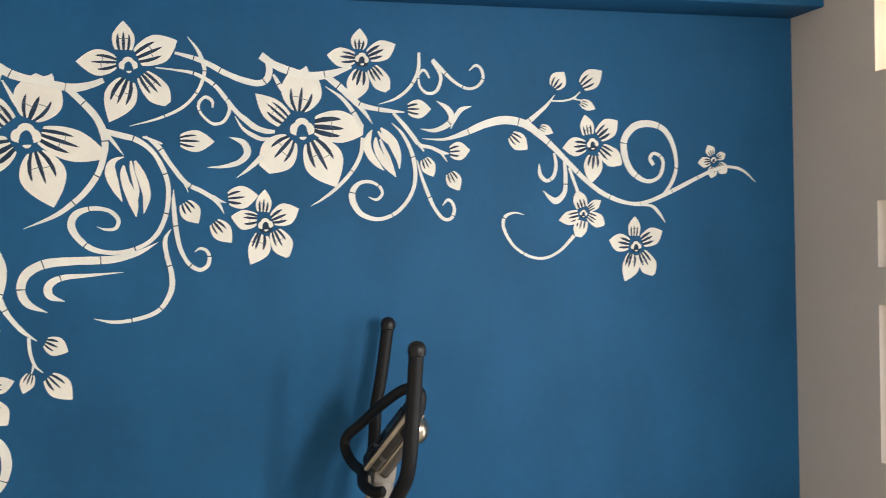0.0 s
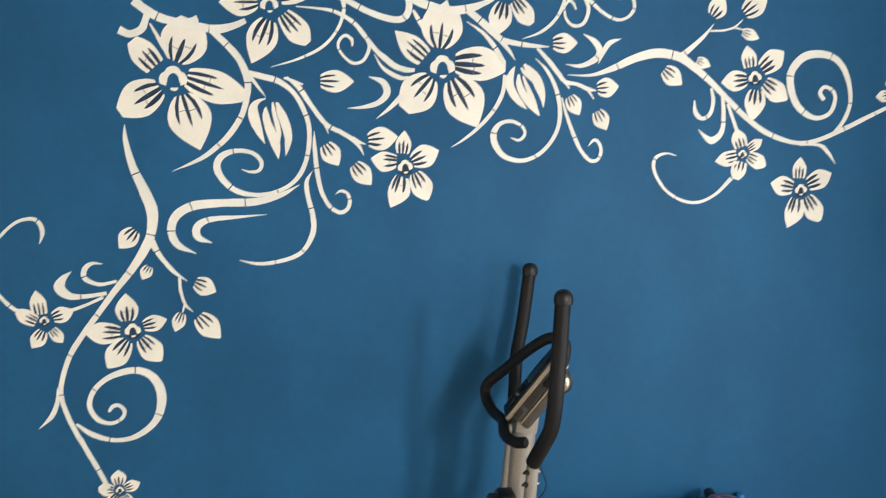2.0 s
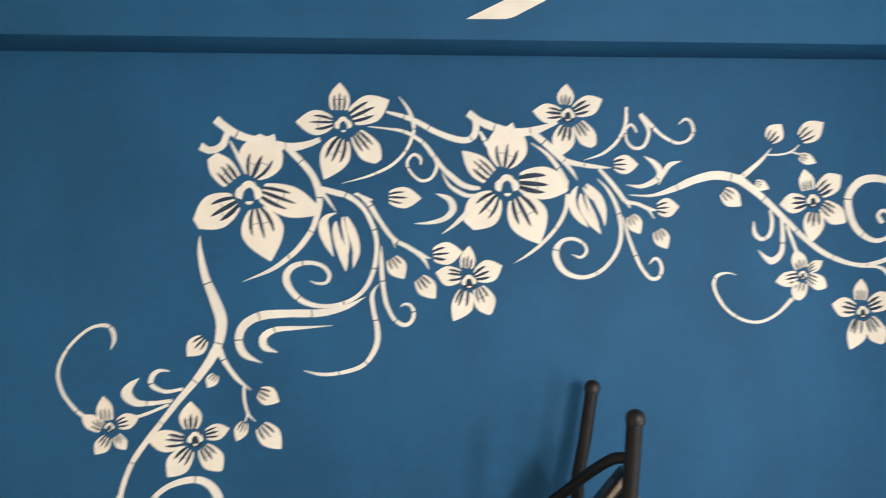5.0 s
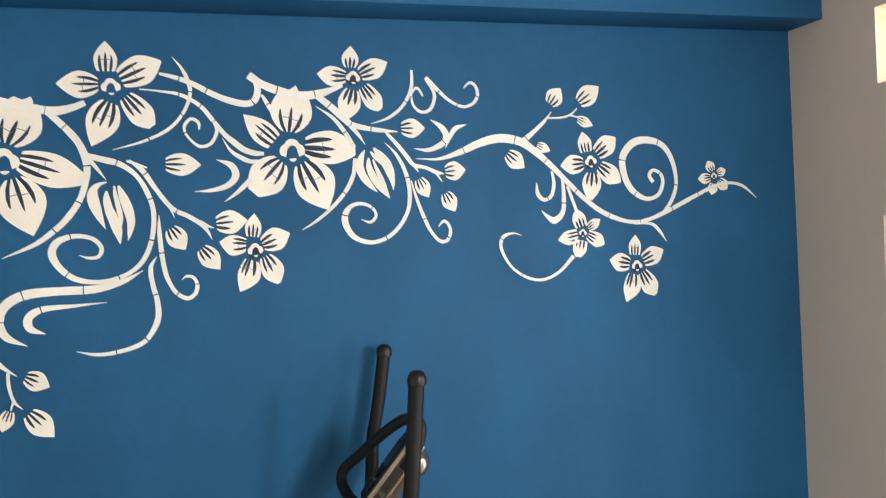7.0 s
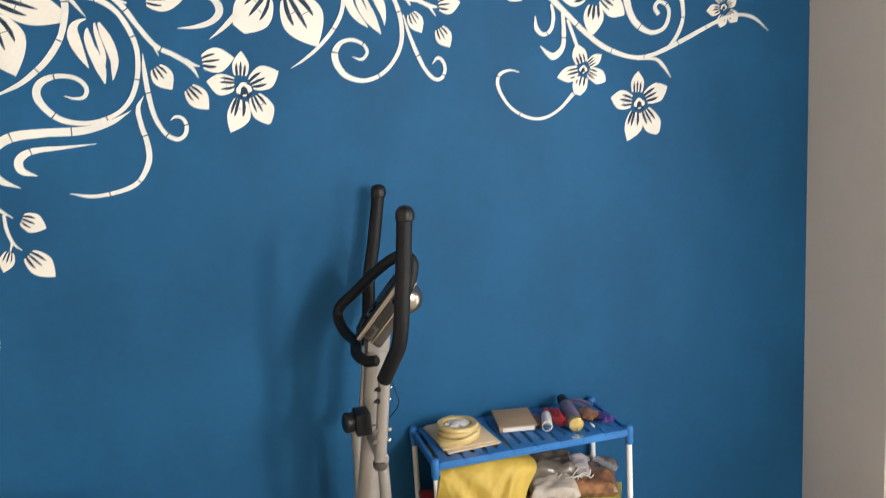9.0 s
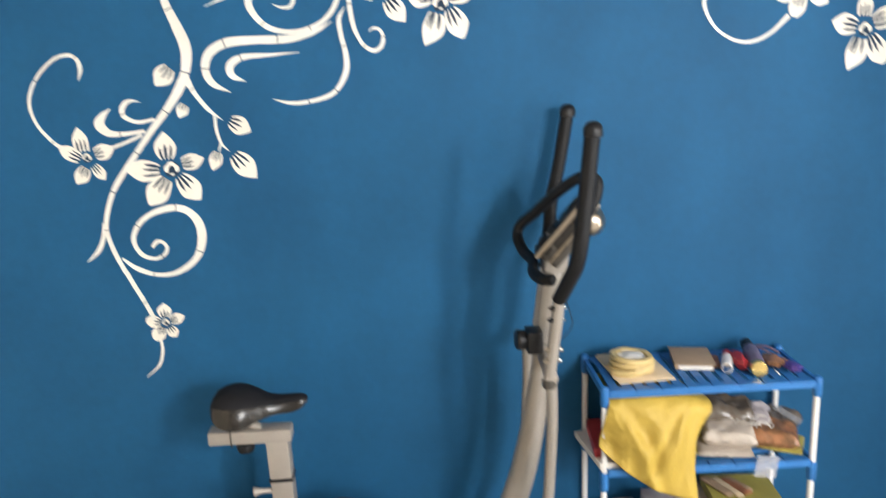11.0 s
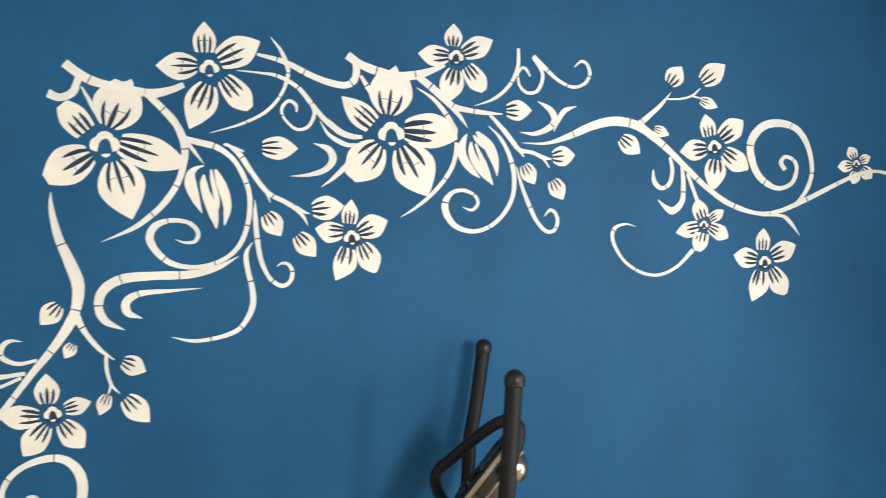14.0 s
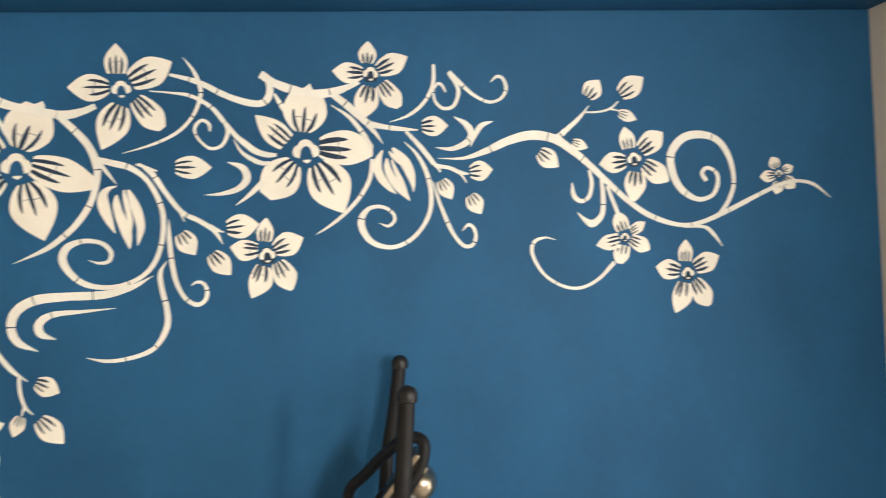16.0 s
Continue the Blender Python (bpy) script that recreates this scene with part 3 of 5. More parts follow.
leaf([(0.596, 2.027, 0.0032), (0.584, 2.004, 0.0176), (0.579, 1.975, 0.0248), (0.59, 1.946, 0.0238), (0.609, 1.921, 0.0165), (0.629, 1.901, 0.0016)],
     [(0.607, 2.004, 0.005), (0.607, 1.978, 0.0176), (0.618, 1.948, 0.0224), (0.638, 1.919, 0.0238), (0.656, 1.897, 0.0149), (0.667, 1.88, 0.0017)],
     [(0.62, 1.999, 0.005), (0.63, 1.971, 0.0112), (0.643, 1.941, 0.0144), (0.656, 1.915, 0.0064), (0.661, 1.9, 0.0017)],
     [(0.624, 2.033, 0.0066), (0.642, 2.011, 0.0238), (0.66, 1.987, 0.0297), (0.672, 1.957, 0.0248), (0.678, 1.929, 0.0132), (0.679, 1.905, 0.0017)],
     [(0.614, 2.023, 0.0048), (0.626, 2.007, 0.0116), (0.644, 1.985, 0.0033)])
vine([(-0.522, 1.889, 0.0014), (-0.522, 1.845, 0.0126), (-0.508, 1.772, 0.0209), (-0.482, 1.704, 0.0279), (-0.463, 1.643, 0.0317), (-0.47, 1.582, 0.0259), (-0.492, 1.534, 0.0259), (-0.534, 1.475, 0.0202), (-0.584, 1.417, 0.0173), (-0.634, 1.354, 0.0159), (-0.681, 1.294, 0.0159), (-0.715, 1.243, 0.0144), (-0.739, 1.182, 0.013), (-0.748, 1.13, 0.013), (-0.734, 1.067, 0.013), (-0.708, 1, 0.0134)],
     [(-0.497, 1.75), (-0.47, 1.574), (-0.534, 1.47), (-0.64, 1.357), (-0.718, 1.243), (-0.748, 1.13)])
vine([(-0.706, 1, 0.0142), (-0.685, 0.952, 0.013), (-0.662, 0.903, 0.0126), (-0.638, 0.845, 0.0117)],
     [(-0.661, 0.901)])
vine([(-0.628, 0.786, 0.0081), (-0.627, 0.745, 0.0083), (-0.642, 0.701, 0.0079), (-0.684, 0.664, 0.0017)],
     [])
vine([(-0.773, 1.565, 0.0014), (-0.763, 1.595, 0.0112), (-0.77, 1.624, 0.0115), (-0.793, 1.636, 0.0101), (-0.836, 1.624, 0.0086), (-0.889, 1.574, 0.0081), (-0.917, 1.511, 0.0087), (-0.906, 1.45, 0.0086), (-0.872, 1.401, 0.0101), (-0.845, 1.377, 0.0101)],
     [(-0.776, 1.63), (-0.896, 1.567), (-0.866, 1.394)])
vine([(-0.706, 1.371, 0.0101), (-0.665, 1.384, 0.0086), (-0.613, 1.405, 0.0086)],
     [(-0.697, 1.374)])
vine([(-0.694, 1.483, 0.0015), (-0.718, 1.463, 0.0182), (-0.729, 1.438, 0.0288), (-0.705, 1.414, 0.0202), (-0.664, 1.41, 0.013), (-0.603, 1.416, 0.0101)],
     [(-0.675, 1.412)])
vine([(-0.608, 1.5, 0.0014), (-0.636, 1.503, 0.0101), (-0.656, 1.49, 0.0144), (-0.661, 1.466, 0.014), (-0.643, 1.45, 0.0119), (-0.615, 1.442, 0.0101), (-0.573, 1.449, 0.0086)],
     [(-0.66, 1.466)])
vine([(-0.471, 1.559, 0.0202), (-0.45, 1.516, 0.013), (-0.416, 1.47, 0.0115), (-0.379, 1.439, 0.0015)],
     [(-0.456, 1.531)])
vine([(-0.4, 1.45, 0.0086), (-0.399, 1.411, 0.0086), (-0.388, 1.371, 0.0072), (-0.368, 1.349, 0.0015)],
     [])
vine([(-0.389, 1.375, 0.0074), (-0.398, 1.349, 0.0029)],
     [])
vine([(-0.756, 1.153, 0.0014), (-0.76, 1.109, 0.0115), (-0.779, 1.069, 0.013), (-0.815, 1.036, 0.0014)],
     [])
vine([(-0.713, 1.043, 0.0059), (-0.671, 1.009, 0.0144), (-0.613, 0.988, 0.0115), (-0.552, 0.994, 0.0149), (-0.496, 1.033, 0.0193), (-0.473, 1.089, 0.0253), (-0.478, 1.142, 0.0259), (-0.507, 1.178, 0.0216), (-0.55, 1.189, 0.0188), (-0.609, 1.175, 0.0158), (-0.653, 1.143, 0.0144), (-0.673, 1.097, 0.0134), (-0.655, 1.054, 0.013), (-0.618, 1.038, 0.0104), (-0.587, 1.05, 0.0104), (-0.578, 1.071, 0.0104), (-0.592, 1.089, 0.0101), (-0.609, 1.087, 0.0119), (-0.621, 1.072, 0.0074)],
     [(-0.627, 0.992), (-0.489, 1.057), (-0.538, 1.187), (-0.657, 1.138), (-0.593, 1.045)])
vine([(-0.475, 2.228, 0.0244), (-0.445, 2.203, 0.0245), (-0.406, 2.18, 0.0231), (-0.352, 2.165, 0.0209), (-0.296, 2.153, 0.0182), (-0.276, 2.148, 0.0173)],
     [(-0.412, 2.187)])
vine([(-0.519, 2.149, 0.023), (-0.491, 2.137, 0.0202), (-0.459, 2.149, 0.0196), (-0.446, 2.175, 0.0182), (-0.439, 2.196, 0.0168)],
     [])
vine([(-0.435, 2.165, 0.0043), (-0.416, 2.128, 0.0101), (-0.401, 2.096, 0.0098), (-0.388, 2.076, 0.0014)],
     [])
vine([(-0.304, 2.155, 0.0202), (-0.257, 2.146, 0.0237), (-0.209, 2.155, 0.0187), (-0.174, 2.169, 0.0144)],
     [(-0.274, 2.148)])
vine([(-0.27, 2.144, 0.0154), (-0.234, 2.108, 0.0187), (-0.199, 2.065, 0.0187), (-0.181, 2.021, 0.0202), (-0.178, 1.98, 0.0173), (-0.189, 1.932, 0.0159), (-0.206, 1.894, 0.0159), (-0.238, 1.851, 0.0159), (-0.272, 1.82, 0.0144), (-0.32, 1.787, 0.0115), (-0.4, 1.754, 0.0014)],
     [(-0.231, 2.105), (-0.179, 1.997), (-0.204, 1.898), (-0.27, 1.826)])
vine([(-0.175, 2.024, 0.0144), (-0.133, 2.012, 0.0173), (-0.094, 2, 0.0159), (-0.054, 1.969, 0.013), (-0.027, 1.922, 0.0134), (-0.012, 1.865, 0.013), (-0.019, 1.793, 0.013), (-0.045, 1.732, 0.013), (-0.091, 1.694, 0.0115), (-0.159, 1.678, 0.0115), (-0.22, 1.689, 0.0149), (-0.259, 1.721, 0.0173), (-0.277, 1.76, 0.0202), (-0.262, 1.792, 0.0187), (-0.22, 1.806, 0.013), (-0.175, 1.798, 0.0115), (-0.152, 1.772, 0.0115), (-0.16, 1.748, 0.0101), (-0.186, 1.745, 0.0072), (-0.21, 1.754, 0.0014)],
     [(-0.103, 2.004), (-0.019, 1.903), (-0.022, 1.788), (-0.109, 1.69), (-0.247, 1.698), (-0.229, 1.804)])
vine([(-0.069, 2.01, 0.0058), (-0.035, 1.98, 0.0144), (-0.004, 1.93, 0.013), (0.037, 1.874, 0.013), (0.08, 1.849, 0.013), (0.112, 1.827, 0.013), (0.13, 1.806, 0.0089), (0.142, 1.781, 0.0014)],
     [(-0.032, 1.967), (0.048, 1.863)])
vine([(0.111, 1.834, 0.0089), (0.13, 1.82, 0.0086), (0.149, 1.813, 0.0014)],
     [])
vine([(-0.076, 2.008, 0.0058), (-0.053, 2, 0.0072), (-0.023, 1.988, 0.0043)],
     [])
vine([(0.031, 1.882, 0.0101), (0.043, 1.846, 0.0015)],
     [])
vine([(-0.172, 2.016, 0.0115), (-0.15, 1.985, 0.0086), (-0.13, 1.956, 0.0014)],
     [])
vine([(0.002, 1.855, 0.0014), (0.001, 1.809, 0.0115), (0.004, 1.749, 0.0134), (0.011, 1.695, 0.013), (0.022, 1.662, 0.0115), (0.039, 1.634, 0.0115), (0.066, 1.618, 0.0119), (0.088, 1.629, 0.0115), (0.095, 1.654, 0.0104), (0.086, 1.675, 0.0089), (0.068, 1.68, 0.0074), (0.054, 1.671, 0.0015)],
     [(0.004, 1.747), (0.042, 1.632), (0.095, 1.657)])
vine([(-0.009, 1.741, 0.0014), (-0.027, 1.709, 0.0119), (-0.024, 1.663, 0.013), (-0.014, 1.614, 0.0144), (-0.015, 1.565, 0.0159), (-0.041, 1.517, 0.013), (-0.075, 1.494, 0.0123), (-0.133, 1.481, 0.0104), (-0.181, 1.48, 0.0089), (-0.229, 1.492, 0.0014)],
     [(-0.02, 1.634), (-0.047, 1.512), (-0.129, 1.481)])
vine([(-0.047, 1.703, 0.0014), (-0.103, 1.675, 0.0144), (-0.176, 1.659, 0.0216), (-0.272, 1.659, 0.0223), (-0.349, 1.654, 0.0259), (-0.398, 1.628, 0.0245), (-0.414, 1.585, 0.0216), (-0.398, 1.544, 0.0187), (-0.349, 1.517, 0.0015)],
     [(-0.2, 1.657), (-0.356, 1.653), (-0.414, 1.583)])
vine([(-0.145, 1.621, 0.0014), (-0.226, 1.617, 0.0089), (-0.306, 1.613, 0.0164), (-0.342, 1.593, 0.0208), (-0.34, 1.563, 0.0188), (-0.303, 1.546, 0.0014)],
     [(-0.309, 1.611)])
vine([(0.022, 2.251, 0.0072), (0.074, 2.237, 0.013), (0.114, 2.221, 0.0149), (0.161, 2.195, 0.0164), (0.21, 2.175, 0.0178), (0.255, 2.166, 0.0187), (0.28, 2.177, 0.0193), (0.29, 2.203, 0.0187), (0.287, 2.228, 0.0173)],
     [(0.072, 2.237), (0.147, 2.205), (0.275, 2.169)])
vine([(0.266, 2.249, 0.0223), (0.3, 2.225, 0.0216), (0.341, 2.207, 0.0238), (0.389, 2.195, 0.0208), (0.43, 2.191, 0.0238), (0.471, 2.197, 0.0223), (0.505, 2.208, 0.0164), (0.538, 2.222, 0.0119)],
     [(0.345, 2.205), (0.453, 2.196)])
vine([(0.301, 2.193, 0.0072), (0.318, 2.162, 0.0134), (0.333, 2.138, 0.0115)],
     [(0.319, 2.165)])
vine([(0.059, 2.298, 0.0014), (0.084, 2.264, 0.0086), (0.099, 2.227, 0.0115), (0.102, 2.192, 0.0104), (0.081, 2.14, 0.0086), (0.038, 2.094, 0.0086), (-0.028, 2.062, 0.0072), (-0.11, 2.039, 0.0014)],
     [(0.102, 2.2), (0.077, 2.135), (-0.01, 2.068)])
vine([(-0.032, 2.207, 0.0029), (0.024, 2.201, 0.0058), (0.077, 2.191, 0.0101), (0.128, 2.16, 0.0115), (0.16, 2.12, 0.013), (0.191, 2.079, 0.013), (0.214, 2.058, 0.0164), (0.242, 2.035, 0.0173), (0.272, 2.024, 0.0149), (0.299, 2.022, 0.0101)],
     [(0.072, 2.193), (0.128, 2.16), (0.166, 2.115)])
vine([(0.184, 2.069, 0.0015), (0.206, 2.032, 0.0089), (0.235, 2.011, 0.0134), (0.261, 2, 0.0115), (0.281, 2.003, 0.0058)],
     [])
vine([(0.164, 2.116, 0.0089), (0.17, 2.087, 0.0101), (0.153, 2.054, 0.0086), (0.125, 2.045, 0.0089), (0.101, 2.06, 0.0074), (0.083, 2.087, 0.0072), (0.085, 2.109, 0.0086), (0.103, 2.124, 0.0086), (0.121, 2.112, 0.0089), (0.122, 2.093, 0.0043)],
     [(0.083, 2.085)])
vine([(0.165, 2.007, 0.0014), (0.205, 1.99, 0.0178), (0.216, 1.959, 0.0202), (0.191, 1.932, 0.0158), (0.147, 1.92, 0.0101), (0.1, 1.918, 0.0014)],
     [])
vine([(0.182, 1.886, 0.0015), (0.217, 1.911, 0.0101), (0.26, 1.949, 0.0173)],
     [])
vine([(0.46, 2.191, 0.0173), (0.5, 2.158, 0.0208), (0.536, 2.125, 0.0202), (0.559, 2.105, 0.0173), (0.605, 2.093, 0.0144), (0.652, 2.086, 0.0119), (0.701, 2.082, 0.003)],
     [(0.499, 2.161), (0.559, 2.105), (0.618, 2.09)])
vine([(0.557, 2.101, 0.0138), (0.58, 2.073, 0.0101), (0.598, 2.045, 0.0014)],
     [])
vine([(0.456, 2.159, 0.0014), (0.503, 2.126, 0.0101), (0.536, 2.086, 0.0134), (0.565, 2.037, 0.0119)],
     [(0.54, 2.08)])
vine([(0.566, 2.003, 0.0119), (0.557, 1.951, 0.0119), (0.529, 1.901, 0.0119), (0.482, 1.852, 0.0104), (0.435, 1.817, 0.0074), (0.398, 1.796, 0.0015)],
     [(0.529, 1.9)])
vine([(0.665, 2.079, 0.0089), (0.701, 2.038, 0.013), (0.73, 2, 0.0134), (0.747, 1.979, 0.0119), (0.784, 1.971, 0.0107), (0.817, 1.956, 0.0115), (0.841, 1.951, 0.0046)],
     [(0.745, 1.985)])
vine([(0.742, 1.987, 0.0101), (0.76, 1.959, 0.0043)],
     [])
vine([(0.814, 1.958, 0.0092), (0.835, 1.926, 0.003)],
     [])
vine([(0.659, 2.049, 0.0015), (0.692, 2.014, 0.0089), (0.717, 1.964, 0.0123), (0.729, 1.907, 0.0134), (0.724, 1.85, 0.0123), (0.698, 1.801, 0.0115), (0.656, 1.764, 0.0119), (0.605, 1.75, 0.0123), (0.555, 1.766, 0.0153), (0.529, 1.803, 0.0193), (0.528, 1.837, 0.0184), (0.549, 1.862, 0.0123), (0.582, 1.867, 0.0104), (0.612, 1.852, 0.0089), (0.621, 1.829, 0.0089), (0.603, 1.811, 0.0089), (0.576, 1.82, 0.0015)],
     [(0.726, 1.94), (0.654, 1.761), (0.528, 1.834), (0.61, 1.854)])
vine([(0.736, 1.933, 0.003), (0.749, 1.882, 0.0089), (0.769, 1.824, 0.0119), (0.79, 1.777, 0.0104), (0.817, 1.745, 0.0107), (0.842, 1.745, 0.0104), (0.854, 1.771, 0.0101), (0.847, 1.796, 0.0089), (0.832, 1.804, 0.0092), (0.815, 1.787, 0.0015)],
     [(0.772, 1.811), (0.849, 1.753)])
vine([(0.754, 2.269, 0.0086), (0.75, 2.215, 0.0107), (0.724, 2.164, 0.0101), (0.678, 2.126, 0.0086), (0.62, 2.106, 0.0015)],
     [(0.729, 2.172)])
vine([(0.749, 2.199, 0.0058), (0.754, 2.163, 0.0074), (0.777, 2.142, 0.0092), (0.807, 2.149, 0.0104), (0.823, 2.186, 0.0107), (0.816, 2.214, 0.0104), (0.799, 2.241, 0.0115)],
     [(0.752, 2.186)])
vine([(0.751, 2.199, 0.0059), (0.764, 2.214, 0.0077), (0.776, 2.208, 0.0077), (0.786, 2.189, 0.0045)],
     [])
vine([(0.797, 2.247, 0.0134), (0.831, 2.212, 0.0123), (0.87, 2.177, 0.0092), (0.911, 2.158, 0.0092), (0.945, 2.166, 0.0089), (0.964, 2.192, 0.0104), (0.958, 2.222, 0.0089), (0.94, 2.232, 0.0089), (0.919, 2.216, 0.003)],
     [(0.839, 2.207), (0.898, 2.167), (0.963, 2.189)])
vine([(0.806, 2.118, 0.0014), (0.841, 2.094, 0.0169), (0.855, 2.066, 0.0187), (0.839, 2.042, 0.0178), (0.796, 2.025, 0.0119), (0.75, 2.03, 0.0015)],
     [(0.844, 2.05)])
vine([(0.922, 2.102, 0.0015), (0.886, 2.09, 0.0149), (0.865, 2.061, 0.0119), (0.851, 2.03, 0.0015)],
     [])
vine([(0.755, 1.999, 0.0015), (0.828, 1.997, 0.0089), (0.896, 2.016, 0.0178), (0.965, 2.044, 0.0245), (1.033, 2.058, 0.0268), (1.101, 2.046, 0.0261), (1.151, 2.013, 0.023), (1.201, 1.97, 0.0184), (1.259, 1.913, 0.0169), (1.318, 1.857, 0.0158), (1.387, 1.808, 0.0158), (1.475, 1.777, 0.0126), (1.548, 1.781, 0.013), (1.641, 1.815, 0.0146), (1.736, 1.856, 0.013), (1.812, 1.886, 0.011), (1.869, 1.895, 0.0097), (1.925, 1.882, 0.0097), (1.979, 1.84, 0.0017)],
     [(0.905, 2.025), (1.079, 2.05), (1.181, 1.984), (1.291, 1.883), (1.404, 1.801), (1.515, 1.777), (1.645, 1.815), (1.745, 1.859)])
vine([(1.108, 2.046, 0.0189), (1.144, 2.074, 0.0142), (1.182, 2.106, 0.0107), (1.213, 2.141, 0.0015)],
     [(1.122, 2.059)])
vine([(1.202, 2.121, 0.0047), (1.244, 2.122, 0.0063), (1.279, 2.131, 0.0061), (1.305, 2.152, 0.0032)],
     [])
vine([(1.274, 2.131, 0.0061), (1.311, 2.122, 0.0032)],
     [])
vine([(1.607, 1.804, 0.0079), (1.64, 1.843, 0.013), (1.66, 1.9, 0.0126), (1.649, 1.973, 0.0162), (1.615, 2.026, 0.0189), (1.561, 2.046, 0.0233), (1.503, 2.037, 0.0252), (1.463, 1.992, 0.0237), (1.465, 1.933, 0.0221), (1.491, 1.882, 0.0205), (1.542, 1.851, 0.0142), (1.59, 1.863, 0.0126), (1.609, 1.904, 0.0126), (1.601, 1.933, 0.011), (1.574, 1.945, 0.011), (1.559, 1.928, 0.0126), (1.572, 1.905, 0.0126)],
     [(1.654, 1.895), (1.464, 1.982), (1.501, 1.87), (1.601, 1.935), (1.592, 2.031)])
vine([(1.492, 1.768, 0.0016), (1.556, 1.767, 0.0095), (1.586, 1.744, 0.011), (1.613, 1.706, 0.0016)],
     [])
vine([(1.204, 1.95, 0.0074), (1.21, 1.911, 0.0119), (1.2, 1.873, 0.0119), (1.175, 1.859, 0.0119), (1.153, 1.878, 0.0138), (1.15, 1.915, 0.003)],
     [(1.189, 1.862)])
vine([(1.241, 1.922, 0.0107), (1.243, 1.868, 0.0138), (1.237, 1.818, 0.0153), (1.209, 1.792, 0.0215), (1.186, 1.802, 0.0138), (1.162, 1.826, 0.0015)],
     [(1.242, 1.846)])
vine([(1.257, 1.901, 0.0092), (1.269, 1.867, 0.0104), (1.286, 1.819, 0.011)],
     [(1.281, 1.828)])
vine([(1.091, 1.749, 0.0015), (1.061, 1.757, 0.006), (1.028, 1.747, 0.0104), (1.018, 1.718, 0.0107), (1.033, 1.677, 0.0092), (1.063, 1.639, 0.0089), (1.113, 1.61, 0.0089), (1.165, 1.605, 0.0095), (1.218, 1.628, 0.0092), (1.268, 1.674, 0.0126)],
     [(1.019, 1.742), (1.085, 1.625), (1.259, 1.659)])
vine([(-0.308, 2.185, 0.0014), (-0.313, 2.173, 0.0231), (-0.323, 2.16, 0.0461)],
     [])
vine([(0.4, 2.22, 0.0014), (0.398, 2.211, 0.0158), (0.394, 2.198, 0.0386)],
     [])

# ---------- the elliptical trainer ----------
trainer = empty("elliptical_trainer", "silver and black elliptical trainer with saddle beside the blue wall", "exercise machine")
MID = 2.165
post_line = [(0.355, MID, 0.20), (0.385, MID, 0.31), (0.430, MID, 0.45), (0.462, MID, 0.60), (0.486, MID, 0.76), (0.506, MID, 0.92), (0.526, MID, 1.07)]
part("post", tube(post_line, 0.035, 20, 6, radii=[0.037, 0.037, 0.036, 0.033, 0.029, 0.030, 0.032]), POSTGREY, trainer)


def swing_arm(side, ball, bend, low, foot):
    arm = part("swing_arm", tube([low, ((low[0] + foot[0]) / 2, low[1], (low[2] + foot[2]) / 2), foot], 0.0155, 16), POSTGREY, trainer)
    top = Vector(ball)
    part("grip", tube([top - Vector((0.002, 0, 0.012)), top.lerp(Vector(bend), 0.5), Vector(bend) + Vector((0.004, 0, 0.05)), Vector(bend) + Vector((-0.004, 0.012 * side, -0.012)),
                       Vector(bend).lerp(Vector(low), 0.5), low], 0.0190, 20), FOAM, arm, "black foam grip")
    part("end_cap", lathe([(0.018, -0.015), (0.0222, -0.013), (0.0232, -0.002), (0.0214, 0.009), (0.0155, 0.0172), (0.0065, 0.0213), (0.001, 0.0218)], top, (0.06, 0, 1), 24), CAP, arm, "black ball end cap")
    part("foot_cap", lathe([(0.014, 0.004), (0.0185, 0.0), (0.019, -0.012), (0.015, -0.020), (0.004, -0.023)][::-1], foot, (0.03, 0, 1), 18), CONSOLE, arm, "dull grey end ball")
    for z in (0.985, 0.955, 0.877, 0.849):
        x = low[0] + (foot[0] - low[0]) * (low[2] - z) / (low[2] - foot[2])
        g = 1.0 if z < 0.9 else 0.6
        part("bolt", lathe([(0.006 * g, 0.0), (0.0065 * g, 0.007 * g), (0.0045 * g, 0.011 * g), (0.002 * g, 0.012 * g)], (x + 0.013, low[1] - 0.004, z), (1, -0.2, 0.05), 10), CHROME, arm, "chrome bolt head")
        if side < 0:
            continue
        part("nut", lathe([(0.007, 0.0), (0.0075, 0.005), (0.005, 0.009), (0.003, 0.014)], (x - 0.012, low[1] - 0.006, z), (-1, -0.35, 0.05), 6), BRONZE if z < 0.9 else CAP, arm)
    return arm


swing_arm(1, (0.571, 1.925, 1.424), (0.540, 1.923, 1.120), (0.506, 2.000, 1.006), (0.480, 2.002, 0.793))
swing_arm(-1, (0.608, 2.421, 1.430), (0.557, 2.421, 1.130), (0.528, 2.340, 1.000), (0.500, 2.338, 0.795))
for y in (1.992, 2.338):
    part("arm_pivot", tube([(0.485, y, 0.800), (0.487, (y + MID) / 2, 0.803), (0.489, MID, 0.806)], 0.017, 14, 2), POSTGREY, trainer)
for y, x in ((2.012, 0.489), (2.318, 0.470)):
    part("foot_lever", tube([(x - 0.002, y, 0.80), (x, y, 0.70), (x - 0.004, y, 0.585), (x - 0.018, y, 0.405), (x - 0.06, y, 0.26), (x - 0.14, y, 0.17)], 0.0145, 14, 5), POSTGREY, trainer)
    part("foot_plate", box((x - 0.46, y - 0.06, 0.165), (x - 0.12, y + 0.06, 0.200), 0.014, 3), CAP, trainer, "black plastic foot plate")

